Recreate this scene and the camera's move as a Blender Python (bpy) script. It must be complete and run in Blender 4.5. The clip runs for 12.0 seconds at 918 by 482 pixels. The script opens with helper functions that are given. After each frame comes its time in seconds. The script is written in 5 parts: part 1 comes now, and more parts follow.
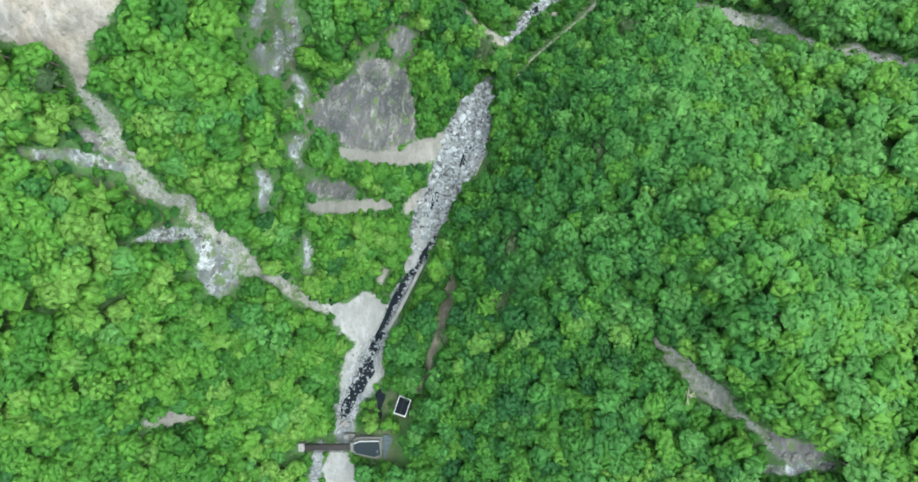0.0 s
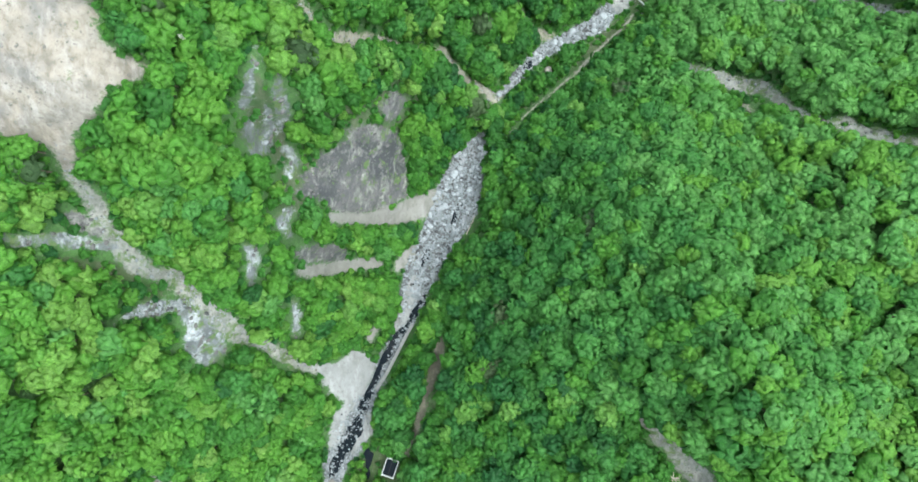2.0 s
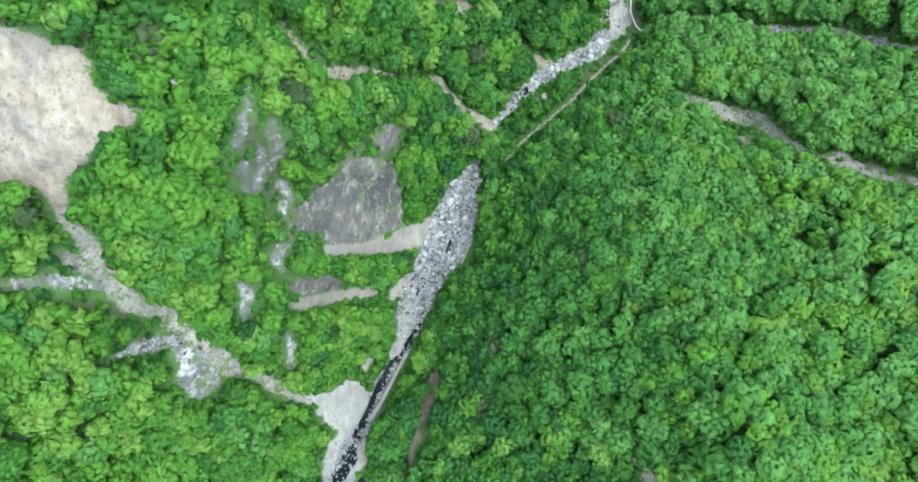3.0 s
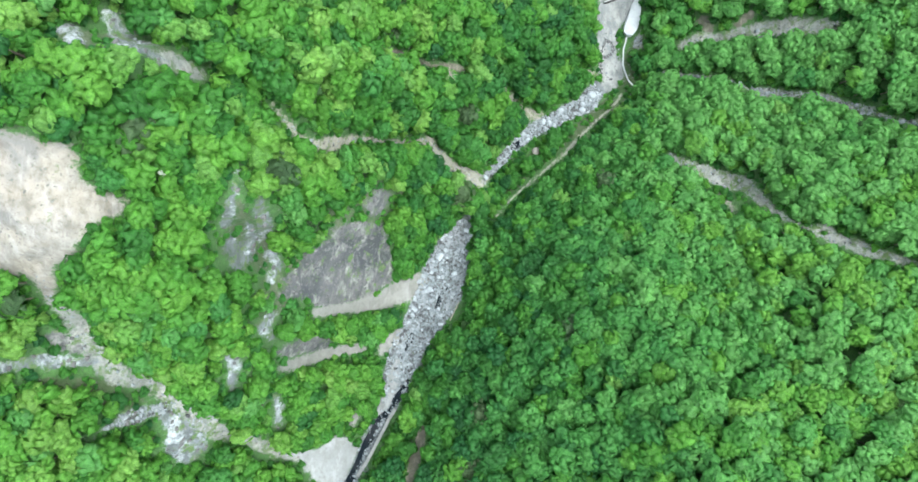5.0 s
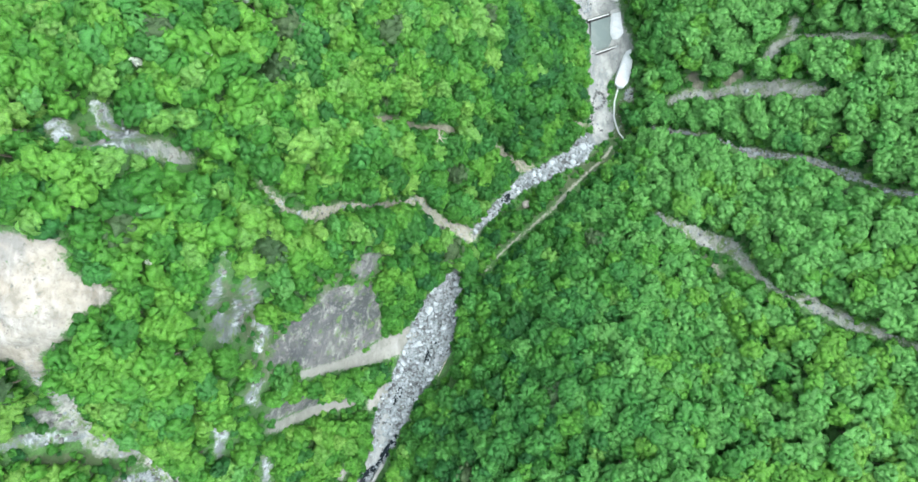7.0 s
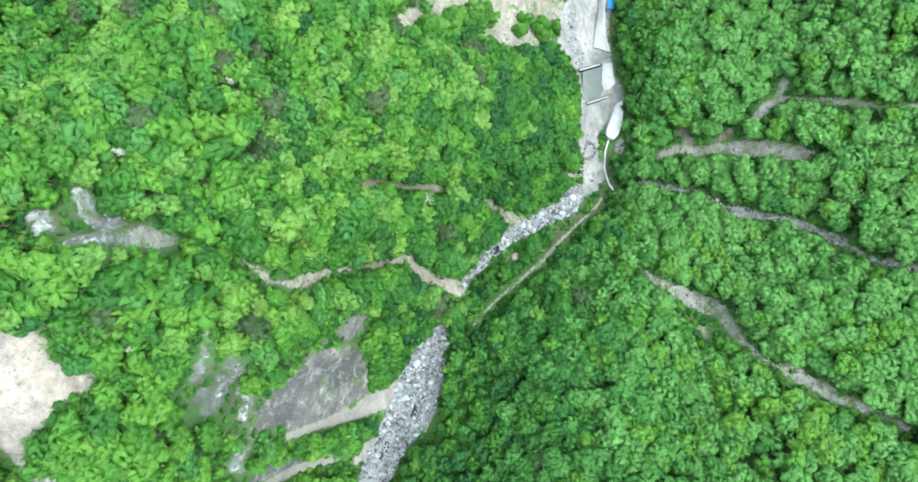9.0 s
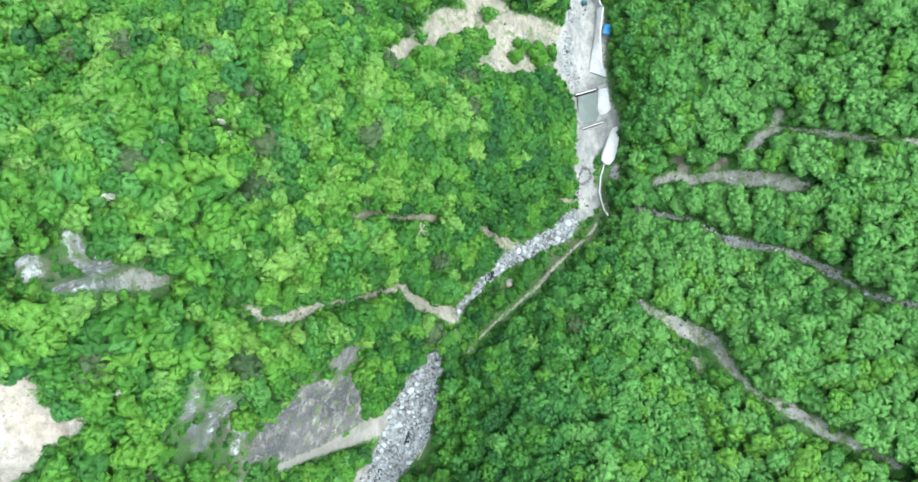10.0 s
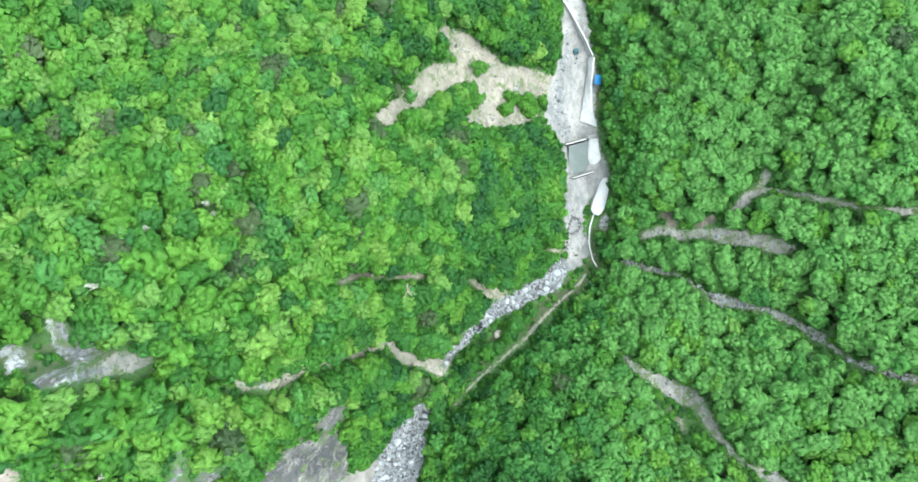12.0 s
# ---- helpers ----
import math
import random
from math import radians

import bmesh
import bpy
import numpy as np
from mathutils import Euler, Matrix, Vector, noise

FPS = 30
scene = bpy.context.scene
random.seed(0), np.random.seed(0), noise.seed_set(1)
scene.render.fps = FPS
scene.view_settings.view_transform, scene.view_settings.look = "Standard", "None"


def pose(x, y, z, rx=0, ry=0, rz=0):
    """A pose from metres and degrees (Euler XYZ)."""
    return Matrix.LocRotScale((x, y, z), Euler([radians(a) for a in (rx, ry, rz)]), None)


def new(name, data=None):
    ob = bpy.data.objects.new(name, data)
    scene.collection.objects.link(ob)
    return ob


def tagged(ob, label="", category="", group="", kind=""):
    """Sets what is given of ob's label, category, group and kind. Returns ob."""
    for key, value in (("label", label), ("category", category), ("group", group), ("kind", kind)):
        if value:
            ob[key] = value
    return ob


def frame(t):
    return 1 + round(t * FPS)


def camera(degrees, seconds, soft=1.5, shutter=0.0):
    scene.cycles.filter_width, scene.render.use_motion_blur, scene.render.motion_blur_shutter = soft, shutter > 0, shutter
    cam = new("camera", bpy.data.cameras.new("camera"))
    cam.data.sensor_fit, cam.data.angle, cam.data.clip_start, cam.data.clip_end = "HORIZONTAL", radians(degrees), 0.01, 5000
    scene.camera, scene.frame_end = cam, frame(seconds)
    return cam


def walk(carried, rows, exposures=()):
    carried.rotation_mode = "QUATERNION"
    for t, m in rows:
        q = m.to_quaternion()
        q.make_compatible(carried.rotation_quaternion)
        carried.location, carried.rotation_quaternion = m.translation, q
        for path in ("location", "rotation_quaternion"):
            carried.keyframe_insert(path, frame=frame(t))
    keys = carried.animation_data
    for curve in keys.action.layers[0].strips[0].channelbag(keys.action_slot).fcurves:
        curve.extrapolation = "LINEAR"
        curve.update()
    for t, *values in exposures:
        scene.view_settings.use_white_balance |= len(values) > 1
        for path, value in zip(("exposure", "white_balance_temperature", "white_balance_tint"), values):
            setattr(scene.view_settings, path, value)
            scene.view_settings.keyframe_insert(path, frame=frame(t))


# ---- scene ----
cam = camera(75.4, 12.0, 1.7)
METRES, EYE, TILT, LEAN, TURN = 125.0, 200.0, -90.0, 0.0, 0.0
ROWS = [
    (0.0, 0.0, 0.0, 0.0, 0.0, 0.0, -0.0),
    (0.5, 0.006, 0.0001, 0.0414, -0.01, -0.04, -0.12),
    (1.0, 0.0125, 0.0002, 0.0827, 0.0, -0.05, -0.32),
    (1.5, 0.0182, 0.0005, 0.1244, -0.02, -0.1, -0.52),
    (2.0, 0.0247, 0.0005, 0.1652, -0.01, -0.11, -0.65),
    (2.5, 0.0311, 0.0005, 0.2063, -0.01, -0.14, -0.78),
    (3.0, 0.0373, 0.0008, 0.2475, 0.0, -0.2, -0.89),
    (5.0, 0.063, -0.0108, 0.4138, -0.01, -0.42, -1.64),
    (5.5, 0.0692, -0.015, 0.4555, -0.02, -0.49, -1.8),
    (6.0, 0.0751, -0.0192, 0.4968, -0.01, -0.53, -1.94),
    (6.5, 0.0815, -0.0225, 0.538, 0.0, -0.58, -2.06),
    (7.0, 0.0875, -0.022, 0.5789, -0.02, -0.62, -2.16),
    (9.0, 0.1122, -0.0212, 0.7421, -0.07, -0.76, -2.75),
    (9.5, 0.1181, -0.0201, 0.7825, -0.09, -0.79, -2.89),
    (10.0, 0.1239, -0.0192, 0.8232, -0.08, -0.82, -3.05),
    (10.5, 0.1302, -0.0189, 0.8646, -0.06, -0.89, -3.18),
    (11.0, 0.1369, -0.0197, 0.9052, -0.03, -0.93, -3.24),
    (11.5, 0.1453, -0.0232, 0.9467, 0.04, -0.99, -3.44),
    (12.0, 0.1504, -0.0251, 0.9873, 0.0, -1.02, -3.59),
]
walk(cam, [(t, pose(0, 0, EYE, TILT, LEAN, TURN) @ pose(METRES * x, METRES * y, METRES * z, 90 + pitch, roll, yaw)) for t, x, y, z, yaw, pitch, roll in ROWS],
     [(0.0, 2.23, 6400, 1.5), (1.5, 2.22, 6380, 1.5), (3.0, 2.27, 6330, 1.6), (5.5, 2.46, 6250, 1.8), (12.0, 2.57, 6330, 2.6)])

# ---- an overcast sky, and the sun behind the cloud ----
SUN_HEIGHT, SUN_TURN = 73.0, 90.0
world = bpy.data.worlds.new("overcast")
scene.world = world
world.use_nodes = True
wn, wl = world.node_tree.nodes, world.node_tree.links
sky = wn.new("ShaderNodeTexSky")
sky.sky_type, sky.sun_disc = "NISHITA", False
sky.sun_elevation, sky.sun_rotation = radians(SUN_HEIGHT), radians(SUN_TURN)
sky.air_density, sky.dust_density = 1.0, 2.0
cloud = wn.new("ShaderNodeHueSaturation")
cloud.inputs["Saturation"].default_value = 0.3
wl.new(sky.outputs[0], cloud.inputs["Color"])
wl.new(cloud.outputs[0], wn["Background"].inputs["Color"])
wn["Background"].inputs["Strength"].default_value = 0.15
sun_data = bpy.data.lights.new("sun", "SUN")
sun_data.energy, sun_data.angle, sun_data.color = 0.75, radians(40), (1.0, 0.985, 0.96)
sun = new("sun", sun_data)
# the sky's turn runs clockwise from north
sun_way = Vector((math.sin(radians(SUN_TURN)) * math.cos(radians(SUN_HEIGHT)), math.cos(radians(SUN_TURN)) * math.cos(radians(SUN_HEIGHT)),
                  math.sin(radians(SUN_HEIGHT))))
sun.rotation_euler = sun_way.to_track_quat("Z", "Y").to_euler()

# ---- materials ----
def blank(name):
    m = bpy.data.materials.new(name)
    m.use_nodes = True
    return m, m.node_tree.nodes, m.node_tree.links, m.node_tree.nodes["Principled BSDF"]


def put(socket, value, links):
    if isinstance(value, bpy.types.NodeSocket):
        links.new(value, socket)
    elif isinstance(value, tuple) and len(value) == 3:
        socket.default_value = (*value, 1)
    else:
        socket.default_value = value


def mixed(n, l, fac, a, b, blend="MIX"):
    x = n.new("ShaderNodeMix")
    x.data_type, x.blend_type = "RGBA", blend
    put(x.inputs[0], fac, l), put(x.inputs[6], a, l), put(x.inputs[7], b, l)
    return x.outputs[2]


def noise_at(n, l, where, scale, detail=4.0, rough=0.6, low=0.35, high=0.65, swirl=0.0):
    """Noise of a size of about 1 / scale metres, spread to 0..1."""
    t = n.new("ShaderNodeTexNoise")
    l.new(where, t.inputs["Vector"])
    t.inputs["Scale"].default_value, t.inputs["Detail"].default_value, t.inputs["Roughness"].default_value = scale, detail, rough
    t.inputs["Distortion"].default_value = swirl
    r = n.new("ShaderNodeMapRange")
    l.new(t.outputs[0], r.inputs[0])
    r.inputs[1].default_value, r.inputs[2].default_value = low, high
    return r.outputs[0]


def bumped(n, l, bsdf, height, strength, distance):
    b = n.new("ShaderNodeBump")
    l.new(height, b.inputs["Height"])
    b.inputs["Strength"].default_value, b.inputs["Distance"].default_value = strength, distance
    l.new(b.outputs[0], bsdf.inputs["Normal"])


def stony(name, one, two, spot, scale=0.6, rough=0.9, bump=0.25):
    """Stone, concrete or earth: two tones in large patches, a third in fine spots, grain and relief."""
    m, n, l, p = blank(name)
    where = n.new("ShaderNodeTexCoord").outputs["Object"]
    info = n.new("ShaderNodeObjectInfo").outputs["Random"]
    isle = n.new("ShaderNodeNewGeometry").outputs["Random Per Island"]
    colour = mixed(n, l, noise_at(n, l, where, scale), one, two)
    colour = mixed(n, l, noise_at(n, l, where, scale * 6, 6.0, 0.7, 0.5, 0.72), colour, spot)
    shade = n.new("ShaderNodeMath")
    shade.operation = "ADD"
    l.new(info, shade.inputs[0]), l.new(isle, shade.inputs[1])
    half = n.new("ShaderNodeMapRange")
    l.new(shade.outputs[0], half.inputs[0])
    half.inputs[2].default_value, half.inputs[3].default_value, half.inputs[4].default_value = 2.0, 0.7, 1.28
    bright = n.new("ShaderNodeHueSaturation")
    l.new(half.outputs[0], bright.inputs["Value"]), l.new(colour, bright.inputs["Color"])
    l.new(bright.outputs[0], p.inputs["Base Color"])
    p.inputs["Roughness"].default_value = rough
    bumped(n, l, p, noise_at(n, l, where, scale * 8, 8.0, 0.7, 0.2, 0.8), bump, 0.1)
    return m


def plain(name, colour, worn, rough=0.6, metal=0.0, scale=2.0):
    """Paint, cloth or metal with worn patches."""
    m, n, l, p = blank(name)
    where = n.new("ShaderNodeTexCoord").outputs["Object"]
    l.new(mixed(n, l, noise_at(n, l, where, scale, 6.0, 0.7, 0.45, 0.7), colour, worn), p.inputs["Base Color"])
    p.inputs["Roughness"].default_value, p.inputs["Metallic"].default_value = rough, metal
    p.inputs["Specular IOR Level"].default_value = 0.12
    bumped(n, l, p, noise_at(n, l, where, scale * 10, 4.0), 0.15, 0.02)
    return m


def leafy(name, tones, fine=2.5):
    """Leaves: the tone of a tree from its own number, a little change from leaf to leaf, light shining through."""
    m, n, l, p = blank(name)
    tint = n.new("ShaderNodeAttribute")
    tint.attribute_name = "tint"
    ramp = n.new("ShaderNodeValToRGB")
    ramp.color_ramp.elements[0].position, ramp.color_ramp.elements[0].color = tones[0][0], (*tones[0][1], 1)
    ramp.color_ramp.elements[1].position, ramp.color_ramp.elements[1].color = tones[-1][0], (*tones[-1][1], 1)
    for place, tone in tones[1:-1]:
        ramp.color_ramp.elements.new(place).color = (*tone, 1)
    l.new(tint.outputs["Fac"], ramp.inputs[0])
    spread = n.new("ShaderNodeMapRange")
    l.new(n.new("ShaderNodeNewGeometry").outputs["Random Per Island"], spread.inputs[0])
    spread.inputs[3].default_value, spread.inputs[4].default_value = 0.85, 1.15
    hue = n.new("ShaderNodeHueSaturation")
    where = n.new("ShaderNodeNewGeometry").outputs["Position"]
    sprays = noise_at(n, l, where, fine, 3.0, 0.75, 0.36, 0.66)
    sprigs = mixed(n, l, sprays, (0.68, 0.70, 0.74), (1.33, 1.29, 1.17))
    l.new(spread.outputs[0], hue.inputs["Value"]), l.new(mixed(n, l, 1.0, ramp.outputs[0], sprigs, "MULTIPLY"), hue.inputs["Color"])
    l.new(hue.outputs[0], p.inputs["Base Color"])
    p.inputs["Roughness"].default_value = 0.52
    p.inputs["Specular IOR Level"].default_value = 0.28
    bumped(n, l, p, noise_at(n, l, where, 1.8, 3.0, 0.7, 0.3, 0.7), 0.4, 0.35)
    glow = n.new("ShaderNodeBsdfTranslucent")
    l.new(hue.outputs[0], glow.inputs["Color"])
    both = n.new("ShaderNodeMixShader")
    both.inputs[0].default_value = 0.56
    l.new(p.outputs[0], both.inputs[1]), l.new(glow.outputs[0], both.inputs[2])
    l.new(both.outputs[0], n["Material Output"].inputs["Surface"])
    return m


GROUND_KINDS = {  # kind: main tone, second tone in large patches, dark tone in streaks and spots, light tone in small patches, size of the patches
    "thin": ((0.03, 0.08, 0.017), (0.055, 0.08, 0.036), (0.02, 0.05, 0.012), (0.085, 0.098, 0.06), 0.25),
    "grassy": ((0.03, 0.075, 0.016), (0.045, 0.07, 0.025), (0.03, 0.055, 0.016), (0.075, 0.088, 0.05), 0.2),
    "dirt": ((0.115, 0.107, 0.083), (0.09, 0.083, 0.065), (0.05, 0.065, 0.03), (0.24, 0.22, 0.18), 0.3),
    "path": ((0.28, 0.272, 0.235), (0.215, 0.21, 0.175), (0.09, 0.10, 0.06), (0.30, 0.29, 0.25), 0.3),
    "tan": ((0.237, 0.225, 0.189), (0.180, 0.173, 0.144), (0.077, 0.080, 0.052), (0.302, 0.284, 0.244), 0.12),
    "scree": ((0.229, 0.239, 0.224), (0.156, 0.163, 0.151), (0.049, 0.058, 0.039), (0.282, 0.278, 0.255), 0.12),
    "rock": ((0.098, 0.097, 0.099), (0.042, 0.045, 0.051), (0.028, 0.037, 0.030), (0.251, 0.253, 0.233), 0.055),
    "pale": ((0.145, 0.16, 0.172), (0.082, 0.092, 0.098), (0.04, 0.058, 0.034), (0.40, 0.43, 0.45), 0.14),
    "slide": ((0.265, 0.240, 0.203), (0.166, 0.160, 0.151), (0.093, 0.079, 0.058), (0.312, 0.298, 0.274), 0.09),
    "gravel": ((0.135, 0.148, 0.155), (0.088, 0.097, 0.102), (0.03, 0.032, 0.035), (0.235, 0.25, 0.268), 0.15),
    "sand": ((0.196, 0.196, 0.179), (0.167, 0.168, 0.152), (0.110, 0.106, 0.095), (0.226, 0.226, 0.215), 0.1),
    "silt": ((0.227, 0.236, 0.236), (0.184, 0.192, 0.191), (0.113, 0.113, 0.104), (0.270, 0.281, 0.281), 0.1),
    "works": ((0.256, 0.261, 0.252), (0.162, 0.173, 0.175), (0.087, 0.093, 0.089), (0.297, 0.303, 0.290), 0.1),
}


# where low grass and moss begin to cover a kind of ground
MOSS = {"scree": 0.50, "tan": 0.52, "pale": 0.495, "rock": 0.54, "gravel": 0.62, "path": 0.58, "slide": 0.62, "works": 0.66}


def ground_material():
    m, n, l, p = blank("bare_ground")
    where = n.new("ShaderNodeTexCoord").outputs["Object"]
    fine = noise_at(n, l, where, 2.2, 8.0, 0.75, 0.48, 0.7)
    stretch = n.new("ShaderNodeMapping")
    l.new(where, stretch.inputs["Vector"])
    stretch.inputs["Rotation"].default_value, stretch.inputs["Scale"].default_value = (0, 0, 0.9), (1.0, 0.5, 0.7)
    streaks = noise_at(n, l, stretch.outputs[0], 0.4, 8.0, 0.7, 0.47, 0.64, 0.3)
    edge = noise_at(n, l, where, 0.9, 5.0, 0.7, 0.3, 0.7)
    colour = mixed(n, l, noise_at(n, l, where, 0.5, 6.0, 0.75), (0.026, 0.075, 0.017), (0.055, 0.135, 0.03))
    colour = mixed(n, l, fine, colour, (0.018, 0.036, 0.011))
    moss = mixed(n, l, noise_at(n, l, where, 0.9, 6.0, 0.7), (0.045, 0.10, 0.026), (0.095, 0.13, 0.05))
    spots = noise_at(n, l, where, 0.9, 6.0, 0.7, 0.54, 0.68)
    lights = noise_at(n, l, stretch.outputs[0], 0.3, 8.0, 0.7, 0.49, 0.66, 0.4)
    for kind, (one, two, dark, light, scale) in GROUND_KINDS.items():
        share = n.new("ShaderNodeAttribute")
        share.attribute_name = kind
        own = mixed(n, l, noise_at(n, l, where, scale, 7.0, 0.62, 0.42, 0.58, 0.4), one, two)
        own = mixed(n, l, lights, own, light)
        own = mixed(n, l, streaks, own, mixed(n, l, 0.55, own, dark))
        own = mixed(n, l, spots, own, mixed(n, l, 0.6, own, dark))
        if kind in MOSS:
            own = mixed(n, l, noise_at(n, l, where, 0.32, 9.0, 0.7, MOSS[kind], MOSS[kind] + 0.09, 0.5), own, moss)
        ragged = n.new("ShaderNodeMath")
        ragged.operation = "MULTIPLY_ADD"
        l.new(edge, ragged.inputs[0]), l.new(share.outputs["Fac"], ragged.inputs[2])
        ragged.inputs[1].default_value = 0.9
        sharp = n.new("ShaderNodeMapRange")
        l.new(ragged.outputs[0], sharp.inputs[0])
        sharp.inputs[1].default_value, sharp.inputs[2].default_value = 0.75, 1.1
        colour = mixed(n, l, sharp.outputs[0], colour, own)
    l.new(colour, p.inputs["Base Color"])
    p.inputs["Roughness"].default_value = 0.95
    bumped(n, l, p, noise_at(n, l, where, 1.6, 10.0, 0.75, 0.2, 0.8), 0.7, 0.5)
    return m


def water_material():
    m, n, l, p = blank("dark_water")
    where = n.new("ShaderNodeTexCoord").outputs["Object"]
    l.new(mixed(n, l, noise_at(n, l, where, 0.5), (0.004, 0.007, 0.010), (0.008, 0.011, 0.014)), p.inputs["Base Color"])
    p.inputs["Roughness"].default_value, p.inputs["IOR"].default_value = 0.08, 1.33
    p.inputs["Specular IOR Level"].default_value = 0.05
    bumped(n, l, p, noise_at(n, l, where, 2.5, 4.0), 0.2, 0.03)
    return m


GROUND = ground_material()
WATER = water_material()
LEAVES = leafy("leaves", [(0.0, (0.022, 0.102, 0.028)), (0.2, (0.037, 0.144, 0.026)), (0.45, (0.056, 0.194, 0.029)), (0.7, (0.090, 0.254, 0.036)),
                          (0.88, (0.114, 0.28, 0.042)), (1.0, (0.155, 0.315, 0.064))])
PALE_LEAVES = leafy("pale_leaves", [(0.0, (0.105, 0.265, 0.045)), (0.6, (0.14, 0.30, 0.07)), (1.0, (0.105, 0.265, 0.045))])
DULL_LEAVES = leafy("dull_leaves", [(0.0, (0.052, 0.105, 0.042)), (0.5, (0.078, 0.128, 0.056)), (1.0, (0.052, 0.105, 0.042))])
COOL_LEAVES = leafy("cool_leaves", [(0.0, (0.022, 0.110, 0.030)), (0.3, (0.042, 0.167, 0.038)), (0.6, (0.068, 0.224, 0.049)), (1.0, (0.114, 0.295, 0.076))])
BLOSSOMS = leafy("blossoms", [(0.0, (0.40, 0.45, 0.38)), (1.0, (0.46, 0.50, 0.44))])
BARK = stony("bark", (0.10, 0.08, 0.06), (0.15, 0.13, 0.10), (0.06, 0.05, 0.04), 2.0)
BOULDER = stony("boulder", (0.25, 0.277, 0.293), (0.18, 0.202, 0.214), (0.09, 0.101, 0.108), 0.5)
GREY_ROCK = stony("grey_rock", (0.12, 0.118, 0.116), (0.085, 0.085, 0.088), (0.055, 0.06, 0.05), 0.4)
TAN_ROCK = stony("tan_rock", (0.19, 0.182, 0.162), (0.14, 0.134, 0.121), (0.085, 0.083, 0.074), 0.4)
WET_STONE = stony("wet_stone", (0.05, 0.053, 0.056), (0.035, 0.036, 0.04), (0.09, 0.09, 0.09), 0.5, 0.45)
CONCRETE = stony("concrete", (0.20, 0.205, 0.20), (0.15, 0.155, 0.15), (0.09, 0.095, 0.09), 0.4)
OLD_CONCRETE = stony("old_concrete", (0.105, 0.11, 0.105), (0.075, 0.08, 0.075), (0.05, 0.06, 0.045), 0.5)
WHITE_CONCRETE = stony("white_concrete", (0.46, 0.478, 0.49), (0.40, 0.416, 0.424), (0.30, 0.308, 0.306), 0.5)

SLATE = plain("slate_blue_roof", (0.007, 0.014, 0.018), (0.013, 0.021, 0.024), 0.6)
GREY_SHEET = plain("grey_sheet", (0.05, 0.07, 0.082), (0.03, 0.042, 0.05), 0.6, 0.0)
DARK_STEEL = plain("dark_steel", (0.018, 0.017, 0.019), (0.04, 0.033, 0.032), 0.65, 0.2)
BLUE_SHEET = plain("blue_sheet", (0.03, 0.21, 0.46), (0.08, 0.28, 0.50), 0.5, 0.0, 1.0)
TEAL_PAINT = plain("teal_paint", (0.02, 0.10, 0.12), (0.05, 0.09, 0.09), 0.45)
PALE_WOOD = plain("pale_dead_wood", (0.33, 0.30, 0.25), (0.22, 0.19, 0.15), 0.85, 0.0, 3.0)
MURKY = plain("murky_water", (0.095, 0.118, 0.115), (0.135, 0.158, 0.152), 0.75, 0.0, 0.12)
# ---- the lie of the land: beds of streams, floors of gullies, crests and flanks (x, y, z of the bare ground) ----
STREAM_BED = [(-52, -190, 16), (-46, -125, 10), (-42, -90, 5), (-40, -66, 1), (-37, -52, 0), (-30, -38, -1), (-23, -20, -3), (-16, 2, -6), (-8, 24, -10),
              (2, 45, -15), (8, 58, -17), (18, 75, -20), (27, 86, -24), (38, 95, -28), (51, 102, -31), (62, 109, -34),
              (69, 120, -37), (70, 140, -39), (67, 160, -42), (62, 180, -43), (60, 202, -46), (54, 240, -49), (48, 300, -55)]
WEST_GULLY = [(-104, 60, 88), (-90, 52, 80), (-82, 42, 71), (-83, 28, 57), (-93, 20, 66), (-77, 16, 47), (-72, 6, 38), (-67, -12, 30),
              (-49, -18, 12), (-34, -26, 2)]
WEST_SLIDE = [(-80, 52, 80), (-76, 69, 82), (-72, 60, 76), (-95, 70, 92), (-92, 88, 88)]
WEST_SPUR = [(-65, 41, 66), (-68, 36, 61), (-60, 25, 54), (-53, 25, 52), (-53, 14, 41), (-54, 7, 37), (-44, 58, 58), (-46, 47, 36),
             (-33, 56, 32), (-27, 39, 12), (-22, 58, 19), (-38, 10, 6), (-30, 14, 1), (-22, 24, -3), (-8, 46, -9), (-7, 76, 8), (-62, 46, 69), (-58, 50, 65), (-53, 40, 56), (-57, 70, 66)]
MIDDLE_GULLY = [(-42, 84, 52), (-35, 79, 43), (-29, 77, 31), (-24, 80, 27), (-10, 82, 8), (-2, 83, 0), (17, 73, -18), (-21, 72, 26)]
NORTH_WEST = [(-62, 90, 78), (-55, 88, 67), (-34, 95, 57), (-37, 109, 53), (-55, 109, 71), (-45, 124, 58), (-43, 139, 57), (-71, 131, 55),
              (-89, 140, 53), (-83, 160, 49), (-39, 161, 43), (-22, 177, 27), (-23, 131, 38), (-9, 108, 14), (5, 106, 5), (32, 104, -27), (-65, 86, 83), (-60, 88, 80), (-31, 111, 48), (-14, 97, 27), (-86, 138, 49), (-38, 165, 37), (-63, 149, 47)]
